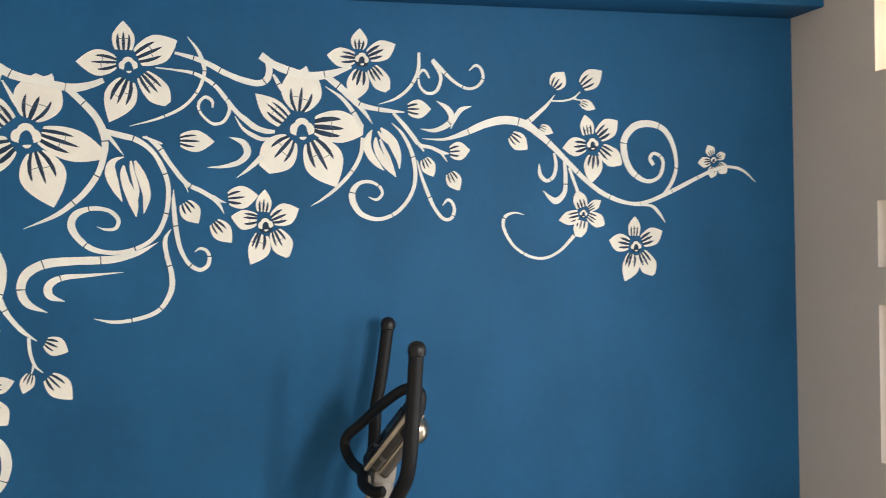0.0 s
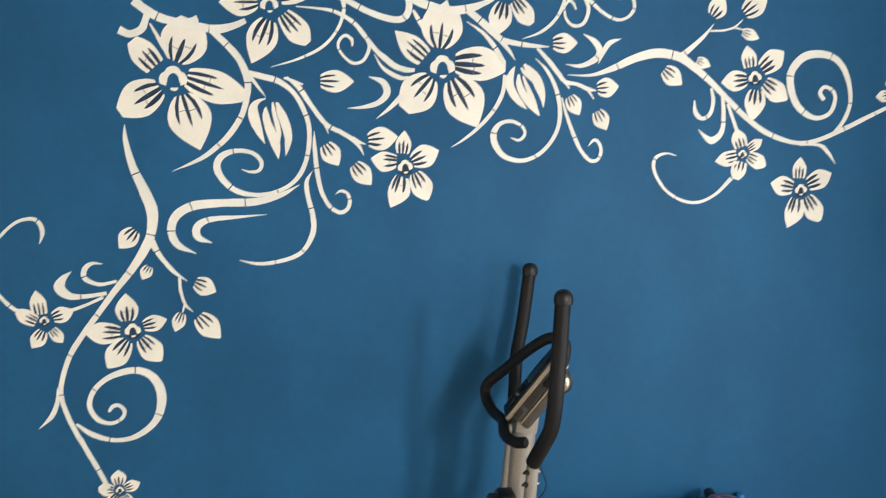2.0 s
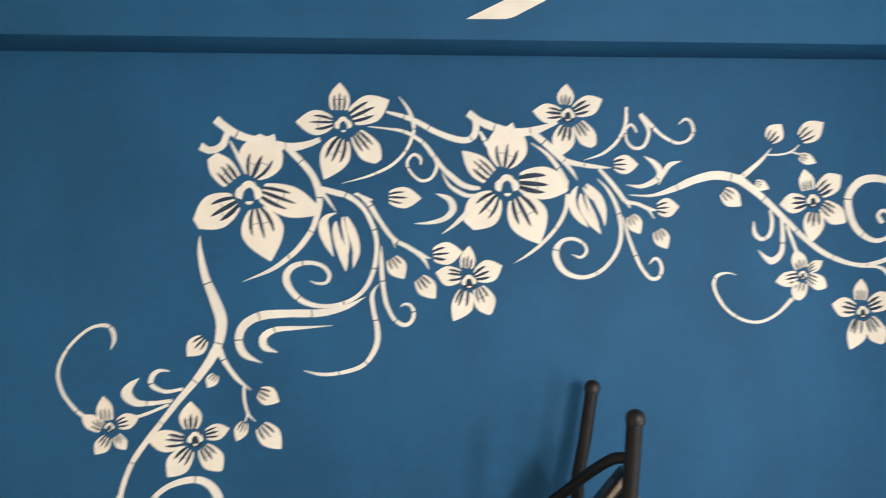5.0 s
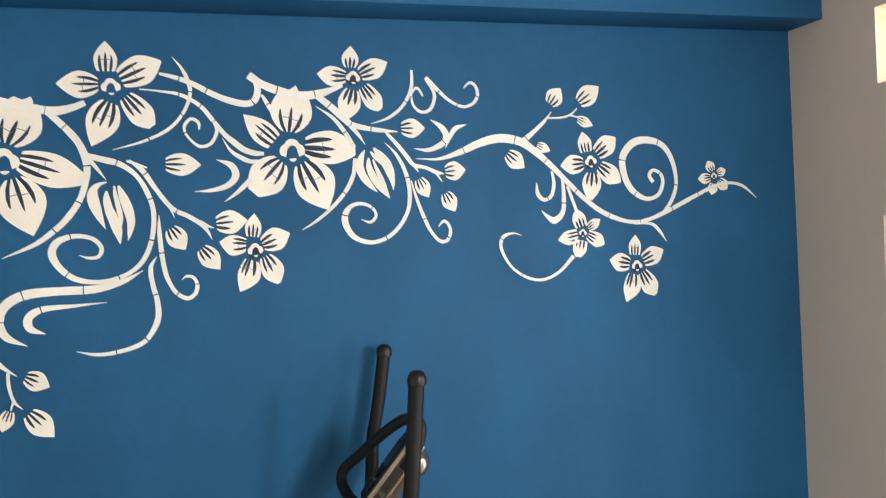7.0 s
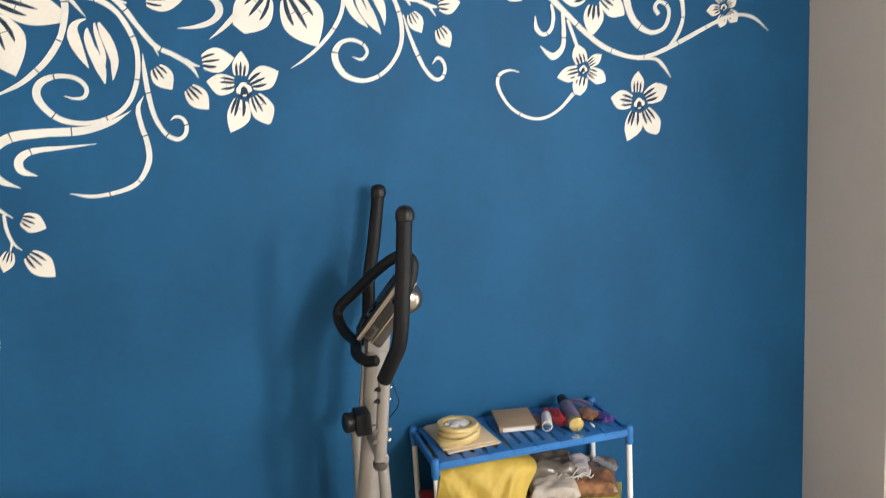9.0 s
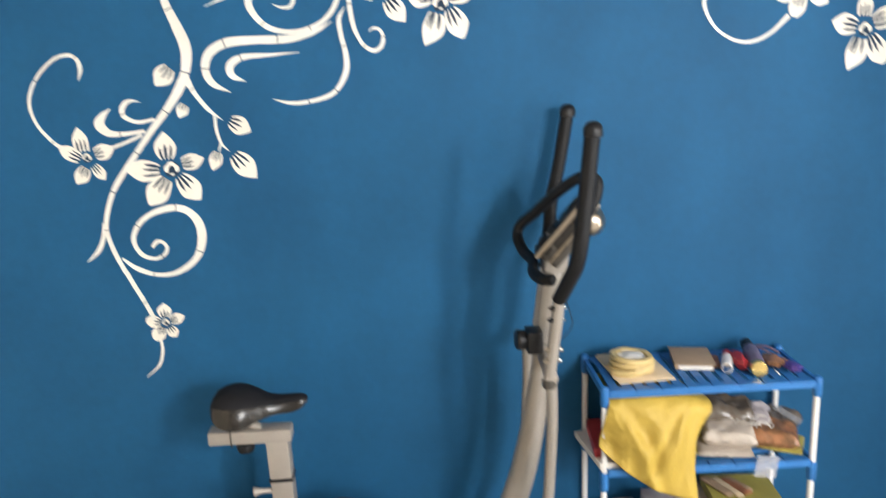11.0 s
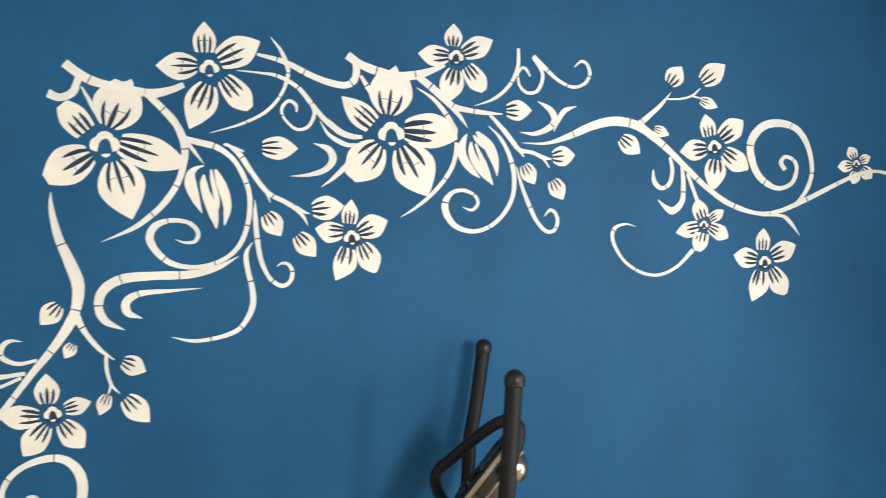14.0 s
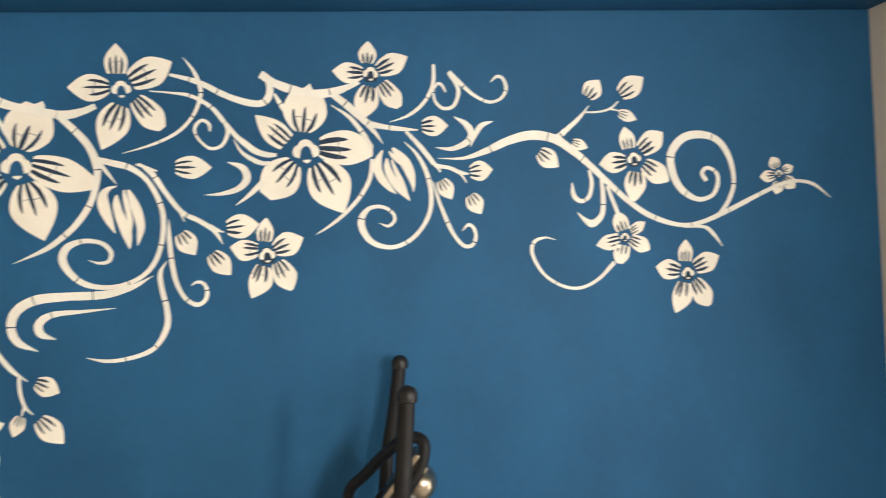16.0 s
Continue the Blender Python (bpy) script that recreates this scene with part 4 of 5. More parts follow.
# fixed handlebar and console
part("handlebar", tube([(0.575, 2.115, 1.165), (0.614, 2.115, 1.215), (0.626, 2.122, 1.274), (0.590, 2.150, 1.283), (0.538, 2.215, 1.232), (0.490, 2.285, 1.168), (0.456, 2.318, 1.130),
                        (0.446, 2.314, 1.098), (0.456, 2.270, 1.066), (0.471, 2.200, 1.055), (0.463, 2.135, 1.040), (0.478, 2.080, 1.035), (0.499, 2.055, 1.040)], 0.0148, 16, 7), FOAM, trainer, "curved black foam-covered handlebar")
cm = pose(0.556, 2.164, 1.157, 0, 0, -9) @ pose(0, 0, 0, 0, -50, 0)
console = part("console", turned(box((-0.106, -0.046, -0.026), (0.106, 0.046, 0.018), 0.020, 5), cm), CONSOLE, trainer, "champagne grey console with dark inlays")
part("console_rim", turned(box((-0.113, -0.051, 0.005), (0.112, 0.051, 0.018), 0.0062, 4), cm), BRONZE, console, "bright champagne rim round the console")
part("console_face", turned(box((-0.107, -0.045, 0.016), (0.107, 0.045, 0.0215), 0.004, 2), cm), CAP, console)
part("display", turned(box((-0.005, -0.034, 0.021), (0.075, 0.034, 0.0245), 0.002, 1), cm), SCREEN, console, "dark display window")
for bx, by in ((-0.083, -0.030), (-0.083, 0.008), (-0.046, -0.012)):
    part("button", turned(box((bx, by, 0.021), (bx + 0.026, by + 0.022, 0.0285), 0.003, 2), cm), CAP, console)
for x0, x1, z0, z1 in ((-0.090, -0.066, -0.012, 0.004), (-0.056, 0.016, -0.016, 0.006), (0.026, 0.096, -0.014, 0.007)):
    part("inlay", turned(box((x0, -0.0475, z0), (x1, -0.0440, z1), 0.0015, 1), cm), INLAY, console, "dark brown side inlay")
part("console_trim", turned(box((-0.098, -0.048, -0.027), (0.100, 0.044, -0.021), 0.0028, 2), cm), BRONZE, console, "thin bright trim under the console")
part("console_lip", turned(box((-0.100, -0.050, -0.050), (0.030, 0.040, -0.024), 0.010, 3), cm), CONSOLE, console, "grey brown lower lip")
part("console_back", lathe([(0.006, -0.064), (0.020, -0.062), (0.030, -0.054), (0.031, -0.050), (0.037, -0.040), (0.036, -0.036), (0.041, -0.020), (0.041, 0.020), (0.036, 0.040), (0.026, 0.056), (0.008, 0.062)],
                          (0.620, 2.190, 1.164), (0.1, 1, 0), 28), BRONZE, console, "ribbed bright bronze back housing")
part("console_bracket", turned(box((-0.03, -0.03, -0.09), (0.03, 0.03, 0.01), 0.008), pose(0.535, MID - 0.005, 1.125, 0, 10, 0)), POSTGREY, trainer)

# tension box on the post
knob = part("tension_box", box((0.438, 2.080, 0.832), (0.480, 2.150, 0.892), 0.007, 2), CAP, trainer, "black tension control box")
part("tension_knob", lathe([(0.020, 0.0), (0.026, 0.003), (0.027, 0.022), (0.023, 0.027), (0.012, 0.029)], (0.438, 2.115, 0.864), (-1, -0.15, 0.05), 20), CAP, knob, "round black knob")
part("knob_collar", lathe([(0.019, 0.0), (0.021, 0.002), (0.021, 0.010), (0.019, 0.012)], (0.441, 2.115, 0.864), (-1, -0.15, 0.05), 20), CONSOLE, knob, "grey collar")
part("cable", tube([(0.520, 2.055, 1.02), (0.535, 2.02, 0.97), (0.545, 2.04, 0.92), (0.520, 2.08, 0.87), (0.480, 2.10, 0.85)], 0.0013, 8, 6), CAP, trainer)

# saddle, its slide and stem
SY = 2.235
saddle_rows = [(-0.432, 0.030, 0.655, 0.682), (-0.422, 0.062, 0.636, 0.708), (-0.400, 0.086, 0.618, 0.724), (-0.370, 0.097, 0.610, 0.730), (-0.338, 0.092, 0.611, 0.727), (-0.308, 0.074, 0.622, 0.716),
               (-0.275, 0.050, 0.636, 0.703), (-0.240, 0.036, 0.648, 0.699), (-0.208, 0.029, 0.656, 0.700), (-0.182, 0.025, 0.663, 0.698), (-0.165, 0.014, 0.672, 0.690)]
saddle_rows = [(x + 0.004, w * 0.96, lo + 0.010 - (0.24 if x < -0.2 else 0.15 if x < -0.175 else 0.05) * max(0, x + 0.29), hi - 0.009 + 0.03 * max(0, x + 0.28)) for x, w, lo, hi in saddle_rows]
bm, rings = bmesh.new(), []
for x, w, lo, hi in [tuple(q) for q in spline(saddle_rows, 4)]:
    c, ring = (lo + hi) / 2, []
    for k in range(28):
        a = 2 * math.pi * k / 28
        u, v = math.cos(a), math.sin(a)
        droop = 0.35 * (hi - lo) * abs(u) ** 3
        yy = w * math.copysign(abs(u) ** 0.75, u)
        ring.append(bm.verts.new((x, SY + yy, c + (hi - c) * math.copysign(abs(v) ** 0.7, v) - (droop if v > -0.2 else droop * 0.4))))
    rings.append(ring)
cover, lifted = bmesh.new(), []
for a in rings:
    lifted.append([cover.verts.new(a[k].co + Vector((0, 0, 0.0012))) for k in range(3, 12)])
for a, b, p, q in zip(rings, rings[1:], lifted, lifted[1:]):
    for k in range(28):
        bm.faces.new((a[k], a[(k + 1) % 28], b[(k + 1) % 28], b[k]))
    for k in range(8):
        cover.faces.new((p[k], p[k + 1], q[k + 1], q[k]))
bm.faces.new(rings[0][::-1])
bm.faces.new(rings[-1])
for m in (bm, cover):
    bmesh.ops.recalc_face_normals(m, faces=m.faces)
saddle = part("saddle", bm, VINYL, trainer, "black padded saddle with a glossy skirt")
part("seat_cover", cover, SEATTOP, saddle, "matte black seat top")
part("saddle_clamp", tube([(-0.36, SY, 0.628), (-0.33, SY, 0.612), (-0.30, SY, 0.600)], 0.012, 14, 3), SILVER, saddle)
part("seat_slide", box((-0.442, SY - 0.030, 0.562), (-0.211, SY + 0.030, 0.600), 0.006), SILVER, trainer)
part("slide_seam", box((-0.3795, SY - 0.0312, 0.5558), (-0.3765, SY + 0.0312, 0.6012), 0.0), CAP, trainer)
part("slide_knob", lathe([(0.024, -0.002), (0.026, -0.012), (0.022, -0.026), (0.010, -0.030)][::-1], (-0.345, SY, 0.557), (0, 0, 1), 18), CAP, trainer, "black plastic clamp knob")
part("seat_stem", turned(box((-0.031, -0.0285, 0.0), (0.031, 0.0285, 0.245), 0.006), pose(-0.246, SY, 0.355, 0, -2, 0)), SILVER, trainer)
part("stem_band", turned(box((-0.034, -0.0315, 0.086), (0.034, 0.0315, 0.096), 0.003), pose(-0.246, SY, 0.355, 0, -2, 0)), CAP, trainer, "black band round the stem")
part("stem_pin", tube([(-0.274, SY - 0.01, 0.408), (-0.305, SY - 0.02, 0.413), (-0.328, SY - 0.025, 0.414)], 0.009, 12, 3, radii=[0.009, 0.008, 0.014]), SILVER, trainer, "dull grey spring pin")
# drive housing, base and feet under the saddle
hub = Vector((-0.268, MID + 0.03, 0.172))
part("housing", lathe([(0.02, -0.085), (0.15, -0.082), (0.180, -0.070), (0.192, -0.045), (0.194, 0.0), (0.192, 0.045), (0.180, 0.070), (0.15, 0.082), (0.02, 0.085)], hub, (0, 1, 0), 48), SILVER, trainer, "silver plastic flywheel housing")
for s, a in ((-1, 0.4), (1, math.pi + 0.4)):
    c = hub + Vector((0.10 * math.cos(a), 0.12 * s, 0.10 * math.sin(a)))
    part("crank", tube([hub + Vector((0, 0.09 * s, 0)), c], 0.013, 12, 2), CAP, trainer)
part("foot_rest", tube([(-0.120, MID + 0.11, 0.305), (-0.100, MID + 0.112, 0.312), (-0.04, MID + 0.115, 0.303), (0.05, MID + 0.12, 0.276), (0.15, MID + 0.12, 0.252)], 0.02, 16, 5, radii=[0.014, 0.027, 0.026, 0.020, 0.013]), PEDAL, trainer, "worn brown black foot lever")
part("lever_tip", lathe([(0.010, -0.012), (0.017, -0.008), (0.018, 0.006), (0.012, 0.014), (0.003, 0.016)], (0.152, MID + 0.12, 0.258), (1, 0, -0.2), 16), CAP, trainer)
part("rest_bracket", tube([(-0.16, MID + 0.09, 0.22), (-0.10, MID + 0.10, 0.26), (-0.05, MID + 0.115, 0.285)], 0.010, 12, 4), SILVER, trainer)
part("base_tube", tube([(-0.42, MID, 0.075), (-0.1, MID, 0.085), (0.25, MID, 0.11), (0.355, MID, 0.20)], 0.030, 16, 5), SILVER, trainer)
for x, z in ((-0.43, 0.045), (0.36, 0.045)):
    part("stabiliser", tube([(x, MID - 0.24, z), (x, MID, z), (x, MID + 0.24, z)], 0.028, 16, 3), SILVER, trainer)
    for s in (-1, 1):
        part("rubber_foot", box((x - 0.034, MID + s * 0.24 - 0.03, 0.0), (x + 0.034, MID + s * 0.24 + 0.03, 0.075), 0.012), CAP, trainer)
part("front_strut", tube([(0.36, MID, 0.045), (0.36, MID, 0.12), (0.357, MID, 0.22)], 0.028, 16, 3), SILVER, trainer)

# ---------- the rack ----------
RX0, RX1, RY0, RY1 = 0.674, 1.287, 2.218, 2.478
SHELVES = (0.665, 0.420, 0.130)
rack = empty("shelf_rack", "blue plastic three-tier rack on white tube legs", "rack")
for x in (RX0, RX1):
    for y in (RY0, RY1):
        leg = part("leg", tube([(x, y, 0.012), (x, y, 0.3), (x, y, 0.655)], 0.0088, 14, 2), TUBE, rack, "white enamelled tube leg")
        part("foot", lathe([(0.013, 0.0), (0.0135, 0.004), (0.012, 0.03), (0.0095, 0.034)], (x, y, 0.0), (0, 0, 1), 14), RACK, leg)
        for z in SHELVES:
            part("connector", lathe([(0.0100, -0.046), (0.0128, -0.042), (0.0135, -0.005), (0.0135, 0.004), (0.0120, 0.012), (0.006, 0.0155 if z > 0.6 else 0.016)], (x, y, z - (0.006 if z > 0.6 else 0.024)), (0, 0, 1), 16), RACK, leg)
for z in SHELVES:
    sh = part("shelf", box((RX0 + 0.010, RY0 - 0.012, z - 0.023), (RX1 - 0.010, RY0 - 0.004, z - 0.002), 0.002), RACK, rack)
    part("rail", box((RX0 + 0.010, RY1 + 0.004, z - 0.023), (RX1 - 0.010, RY1 + 0.012, z - 0.002), 0.002), RACK, sh)
    for x in (RX0, RX1):
        part("rail", box((x - 0.006, RY0 + 0.012, z - 0.023), (x + 0.006, RY1 - 0.012, z - 0.002), 0.002), RACK, sh)
    n = 8
    step = (RX1 - RX0 - 0.024) / n
    for i in range(n):
        a = RX0 + 0.012 + i * step
        part("slat", box((a + 0.0012, RY0 - 0.0135, z - 0.012), (a + step - 0.0012, RY0 + 0.020, z), 0.0015, 1), RACK, sh)
        if z < 0.6:
            part("slat", box((a - 0.0012, RY0 + 0.066, z - 0.012), (a + step + 0.0012, RY0 + 0.084, z), 0.0015, 1), RACK, sh)
            if i % 2:
                part("slat", box((a, RY0 + 0.020, z - 0.011), (a + 0.011, RY0 + 0.066, z - 0.001), 0.0012, 1), RACK, sh)
        part("slat", box((a + 0.0012, RY1 - 0.030, z - 0.012), (a + step - 0.0012, RY1 + 0.006, z), 0.0015, 1), RACK, sh)
        for k in range(2):
            part("slat", box((a + k * step / 2 + 0.006, RY0 + (0.020 if z > 0.6 else 0.084), z - 0.008), (a + (k + 1) * step / 2 - 0.006, RY1 - 0.030, z - 0.0006), 0.0012, 1), RACK, sh)

# ---------- things on the rack ----------
TOP = 0.6655


def slab(name, label, category, cx, cy, z, w, d, h, turn, mat, bevel=0.002, edge=None):
    """A flat box, envelope or book lying turned on a shelf."""
    m = pose(cx, cy, z, 0, 0, turn)
    if edge is None:
        return tagged(link_mesh(name, turned(box((-w / 2, -d / 2, 0), (w / 2, d / 2, h), bevel), m), mat), label, category)
    t = empty(name, label, category)
    part("cover", turned(box((-w / 2, -d / 2, 0), (w / 2, d / 2, 0.0018), 0.0006, 1), m), mat, t)
    part("page_block", turned(box((-w / 2 + 0.003, -d / 2 + 0.003, 0.0018), (w / 2 - 0.003, d / 2 - 0.003, h - 0.0018), 0.0), m), edge, t)
    part("cover", turned(box((-w / 2, -d / 2, h - 0.0018), (w / 2, d / 2, h), 0.0006, 1), m), mat, t)
    part("spine", turned(box((-w / 2 - 0.001, -d / 2, 0.0005), (-w / 2 + 0.0025, d / 2, h - 0.0005), 0.0006, 1), m), mat, t)
    return t


slab("envelope", "manila envelope lying under the tape rolls", "envelope", 0.797, 2.366, TOP, 0.168, 0.222, 0.005, 5, MANILA, 0.0015)
slab("envelope", "worn manila folder under the envelope", "folder", 0.792, 2.372, TOP + 0.0052, 0.160, 0.205, 0.003, 1, MANILA, 0.001)
z = TOP + 0.0083
roll = empty("tape_stack", "slumped stack of yellowed masking tape rolls", "tape")
for k, (r, h, dx, dy) in enumerate(((0.066, 0.017, -0.001, -0.002), (0.065, 0.017, 0.002, 0.001), (0.063, 0.016, 0.0, 0.002))):
    ring = lathe([(r - 0.020, 0.001), (r - 0.003, 0.0), (r, 0.003), (r + 0.0015, h * 0.5), (r, h - 0.003), (r - 0.003, h), (r - 0.018, h - 0.001), (r - 0.020, h - 0.004), (r - 0.020, 0.001)],
                 (0.782 + dx, 2.343 + dy, z), (0.03 * (k - 1), 0.03, 1), 44)
    for v in ring.verts:
        n3 = noise.noise_vector(v.co * 21 + Vector((k * 3.1, 0, 0)))
        v.co += Vector((n3.x * 0.0045, n3.y * 0.0045, n3.z * 0.0032))
    part("tape_roll", ring, MASKING, roll)
    z += h * 0.90
part("loose_end", tube([(0.706, 2.330, TOP + 0.020), (0.716, 2.296, TOP + 0.014), (0.745, 2.277, TOP + 0.016), (0.790, 2.268, TOP + 0.024), (0.832, 2.285, TOP + 0.036)], 0.009, 10, 6, radii=[0.006, 0.010, 0.010, 0.011, 0.006], flat=0.25), MASKING, roll)
wad = bmesh.new()
bmesh.ops.create_icosphere(wad, subdivisions=3, radius=1)
for v in wad.verts:
    g = 1 + 0.45 * noise.noise(v.co * 2.6) + 0.2 * noise.noise(v.co * 7)
    v.co = Vector((0.786 + v.co.x * 0.036 * g, 2.348 + v.co.y * 0.032 * g, z - 0.008 + v.co.z * 0.010 * g))
part("paper_core", wad, PAPER, roll, "crumpled white paper inside the roll")

card = empty("card_box", "small brown kraft card box, a white flap showing", "box")
cmx = pose(0.979, 2.390, TOP, 0, 0, -10)
part("body", turned(box((-0.056, -0.066, 0), (0.056, 0.066, 0.017), 0.002), cmx), KRAFT, card)
lid = turned(box((-0.060, -0.069, 0.017), (0.060, 0.069, 0.0215), 0.0018), cmx @ pose(0, 0, 0, 2.0, 1.2, 1.5))
part("lid", lid, KRAFT, card)
part("flap", turned(box((-0.046, -0.0685, 0.002), (0.052, -0.0662, 0.0150), 0.0004, 1), cmx), PAPER, card, "white paper flap")
slab("wallet", "folded brown wrapper beside the card box", "wrapper", 1.043, 2.372, TOP, 0.030, 0.085, 0.012, -14, RUST, 0.004)


def lying(name, label, category, a, b, rows):
    """A turned thing lying along a line, from rows of (radius, share of the length, material)."""
    t = empty(name, label, category)
    d = Vector(b) - Vector(a)
    for pname, profile, mt in rows:
        part(pname, lathe([(r, s * d.length) for r, s in profile], a, d, 22), mt, t)
    return t


lying("tin_tube", "small white tin tube with an open silver end", "tube", (1.050, 2.288, TOP + 0.0165), (1.092, 2.400, TOP + 0.0165),
      [("body", [(0.0145, 0.0), (0.0162, 0.01), (0.0162, 0.72), (0.012, 0.76)], TUBE), ("cap", [(0.010, -0.01), (0.0135, -0.005), (0.0135, 0.002)], CHROME), ("neck", [(0.013, 0.76), (0.0145, 0.78), (0.0145, 1.0), (0.010, 1.03)], REDP)])
lying("bottle", "purple spray bottle with a gold base lying down", "bottle", (1.128, 2.245, TOP + 0.0245), (1.168, 2.450, TOP + 0.0330),
      [("base", [(0.004, -0.004), (0.021, -0.003), (0.0232, 0.006), (0.0232, 0.10)], GOLD), ("body", [(0.0225, 0.10), (0.0235, 0.12), (0.0235, 0.66), (0.018, 0.74), (0.012, 0.77)], PURPLE),
       ("cap", [(0.0165, 0.77), (0.0175, 0.79), (0.0165, 0.98), (0.010, 1.0)], CAP)])


def crumpled(name, label, category, c, size, mat, seed, n=3, parent=None):
    bm = bmesh.new()
    bmesh.ops.create_icosphere(bm, subdivisions=n, radius=1)
    for v in bm.verts:
        k = 1 + 0.34 * noise.noise(v.co * 2.1 + Vector((seed, 0, 0))) + 0.16 * noise.noise(v.co * 6 + Vector((0, seed, 0)))
        v.co = Vector((c[0] + v.co.x * size[0] * k, c[1] + v.co.y * size[1] * k, max(c[2], c[2] + size[2] + v.co.z * size[2] * k)))
    if parent:
        return part(name, bm, mat, parent)
    return tagged(link_mesh(name, bm, mat), label, category)


crumpled("plastic_pouch", "crumpled red plastic pouch between the bottles", "pouch", (1.104, 2.335, TOP), (0.018, 0.052, 0.021), REDP, 3)
crumpled("plastic_pouch", "crumpled red and brown wrapper", "wrapper", (1.208, 2.335, TOP), (0.032, 0.042, 0.015), ORANGE, 8)
crumpled("plastic_pouch", "small purple plastic wrapper", "wrapper", (1.243, 2.288, TOP), (0.024, 0.034, 0.012), VIOLET, 13)
for (x, y), (x2, y2) in (((1.178, 2.470), (1.240, 2.400)), ((1.205, 2.482), (1.262, 2.420))):
    tagged(link_mesh("cable_end", tube([(x, y, TOP + 0.006), ((x + x2) / 2, (y + y2) / 2, TOP + 0.016), (x2, y2, TOP + 0.005)], 0.0042, 10, 5), PURPLE), "short dark violet cable on the rack", "cable")

# middle shelf
MIDZ = 0.4205


def sheet(name, parent, corner_rows, mat, thick, seed, folds, nu=84, nv=72, amp=0.014):
    """A draped cloth: a patch between a top line and a bottom line, with folds."""
    t = [spline(r, 10) for r in corner_rows]
    bm, grid = bmesh.new(), []
    for j in range(nv + 1):
        v = j / nv
        row = []
        for i in range(nu + 1):
            u = i / nu
            pts = [r[min(int(u * (len(r) - 1)), len(r) - 2)] * (1 - (u * (len(r) - 1)) % 1) + r[min(int(u * (len(r) - 1)), len(r) - 2) + 1] * ((u * (len(r) - 1)) % 1) if u < 1 else r[-1] for r in t]
            k = v * (len(pts) - 1)
            a = min(int(k), len(pts) - 2)
            q, e = k - a, [2 * pts[0] - pts[1]] + pts + [2 * pts[-1] - pts[-2]]
            e0, e1, e2, e3 = e[a:a + 4]
            p = 0.5 * (2 * e1 + (e2 - e0) * q + (2 * e0 - 5 * e1 + 4 * e2 - e3) * q * q + (3 * e1 - e0 - 3 * e2 + e3) * q ** 3)
            ridge = 1 - 2.2 * abs(noise.noise(Vector((u * 3.2 - v * 2.0 + seed, v * 1.8 + u, 7.3))))
            line = u - 0.08 - 0.50 * max(0, v - 0.42) / 0.58
            pleat = (0.55 * math.exp(-(line / 0.07) ** 2) - 0.6 * math.exp(-((line - 0.12) / 0.08) ** 2)) * min(1, max(0, (v - 0.3) / 0.25))
            sag = 1.1 * math.exp(-((u - 0.62) / 0.28) ** 2 - ((v - 0.78) / 0.25) ** 2) - 0.9 * math.exp(-((u - 0.80 + 0.3 * v) / 0.06) ** 2) * v
            w = amp * (math.sin(folds * u * 3.0 + 4.5 * v + seed) * (0.05 + 0.22 * v) + pleat + sag + 0.9 * noise.noise(Vector((u * 3.0 + seed, v * 3.2, 1.7))) + 0.55 * ridge + 0.30 * noise.noise(Vector((u * 9 + seed, v * 7, 4.1))) + 0.22 * (0.3 - abs(noise.noise(Vector((u * 13 + v * 4, v * 10 - u * 5, seed))))))
            row.append(bm.verts.new((p[0], p[1] - w * (0.25 + 0.75 * v), p[2] + 0.3 * w * v)))
        grid.append(row)
    for j in range(nv):
        for i in range(nu):
            bm.faces.new((grid[j][i], grid[j + 1][i], grid[j + 1][i + 1], grid[j][i + 1]))
    ob = part(name, bm, mat, parent)
    sol = ob.modifiers.new("thickness", "SOLIDIFY")
    sol.thickness = thick
    return ob


bag = empty("yellow_bag", "yellow cloth bag hanging out over the middle shelf", "bag")
sheet("hanging_cloth", bag,
      [[(0.690, 2.44, 0.622), (0.78, 2.44, 0.628), (0.90, 2.44, 0.622), (0.960, 2.44, 0.590)],
       [(0.686, 2.226, 0.634), (0.78, 2.218, 0.638), (0.90, 2.216, 0.630), (0.985, 2.230, 0.600)],
       [(0.668, 2.195, 0.56), (0.76, 2.180, 0.53), (0.86, 2.178, 0.53), (0.930, 2.190, 0.50)],
       [(0.655, 2.202, 0.50), (0.730, 2.185, 0.425), (0.83, 2.176, 0.360), (0.936, 2.180, 0.326)]], YELLOW, 0.003, 2.0, 1.1, amp=0.022)
crumpled("bag_body", "", "", (0.815, 2.335, MIDZ), (0.115, 0.095, 0.095), YELLOW, 5, parent=bag)
slab("magazine", "pale folded newspaper slipping off the middle shelf", "newspaper", 0.715, 2.330, MIDZ, 0.14, 0.22, 0.020, 8, PAPER, 0.003)
slab("folder", "dull red folder under the yellow bag", "folder", 0.712, 2.345, MIDZ + 0.0205, 0.10, 0.20, 0.030, -5, REDP, 0.003)
slab("folder", "thin yellow-green folder on the middle shelf", "folder", 1.00, 2.350, MIDZ, 0.20, 0.16, 0.010, 4, OLIVE, 0.002, PAPER)


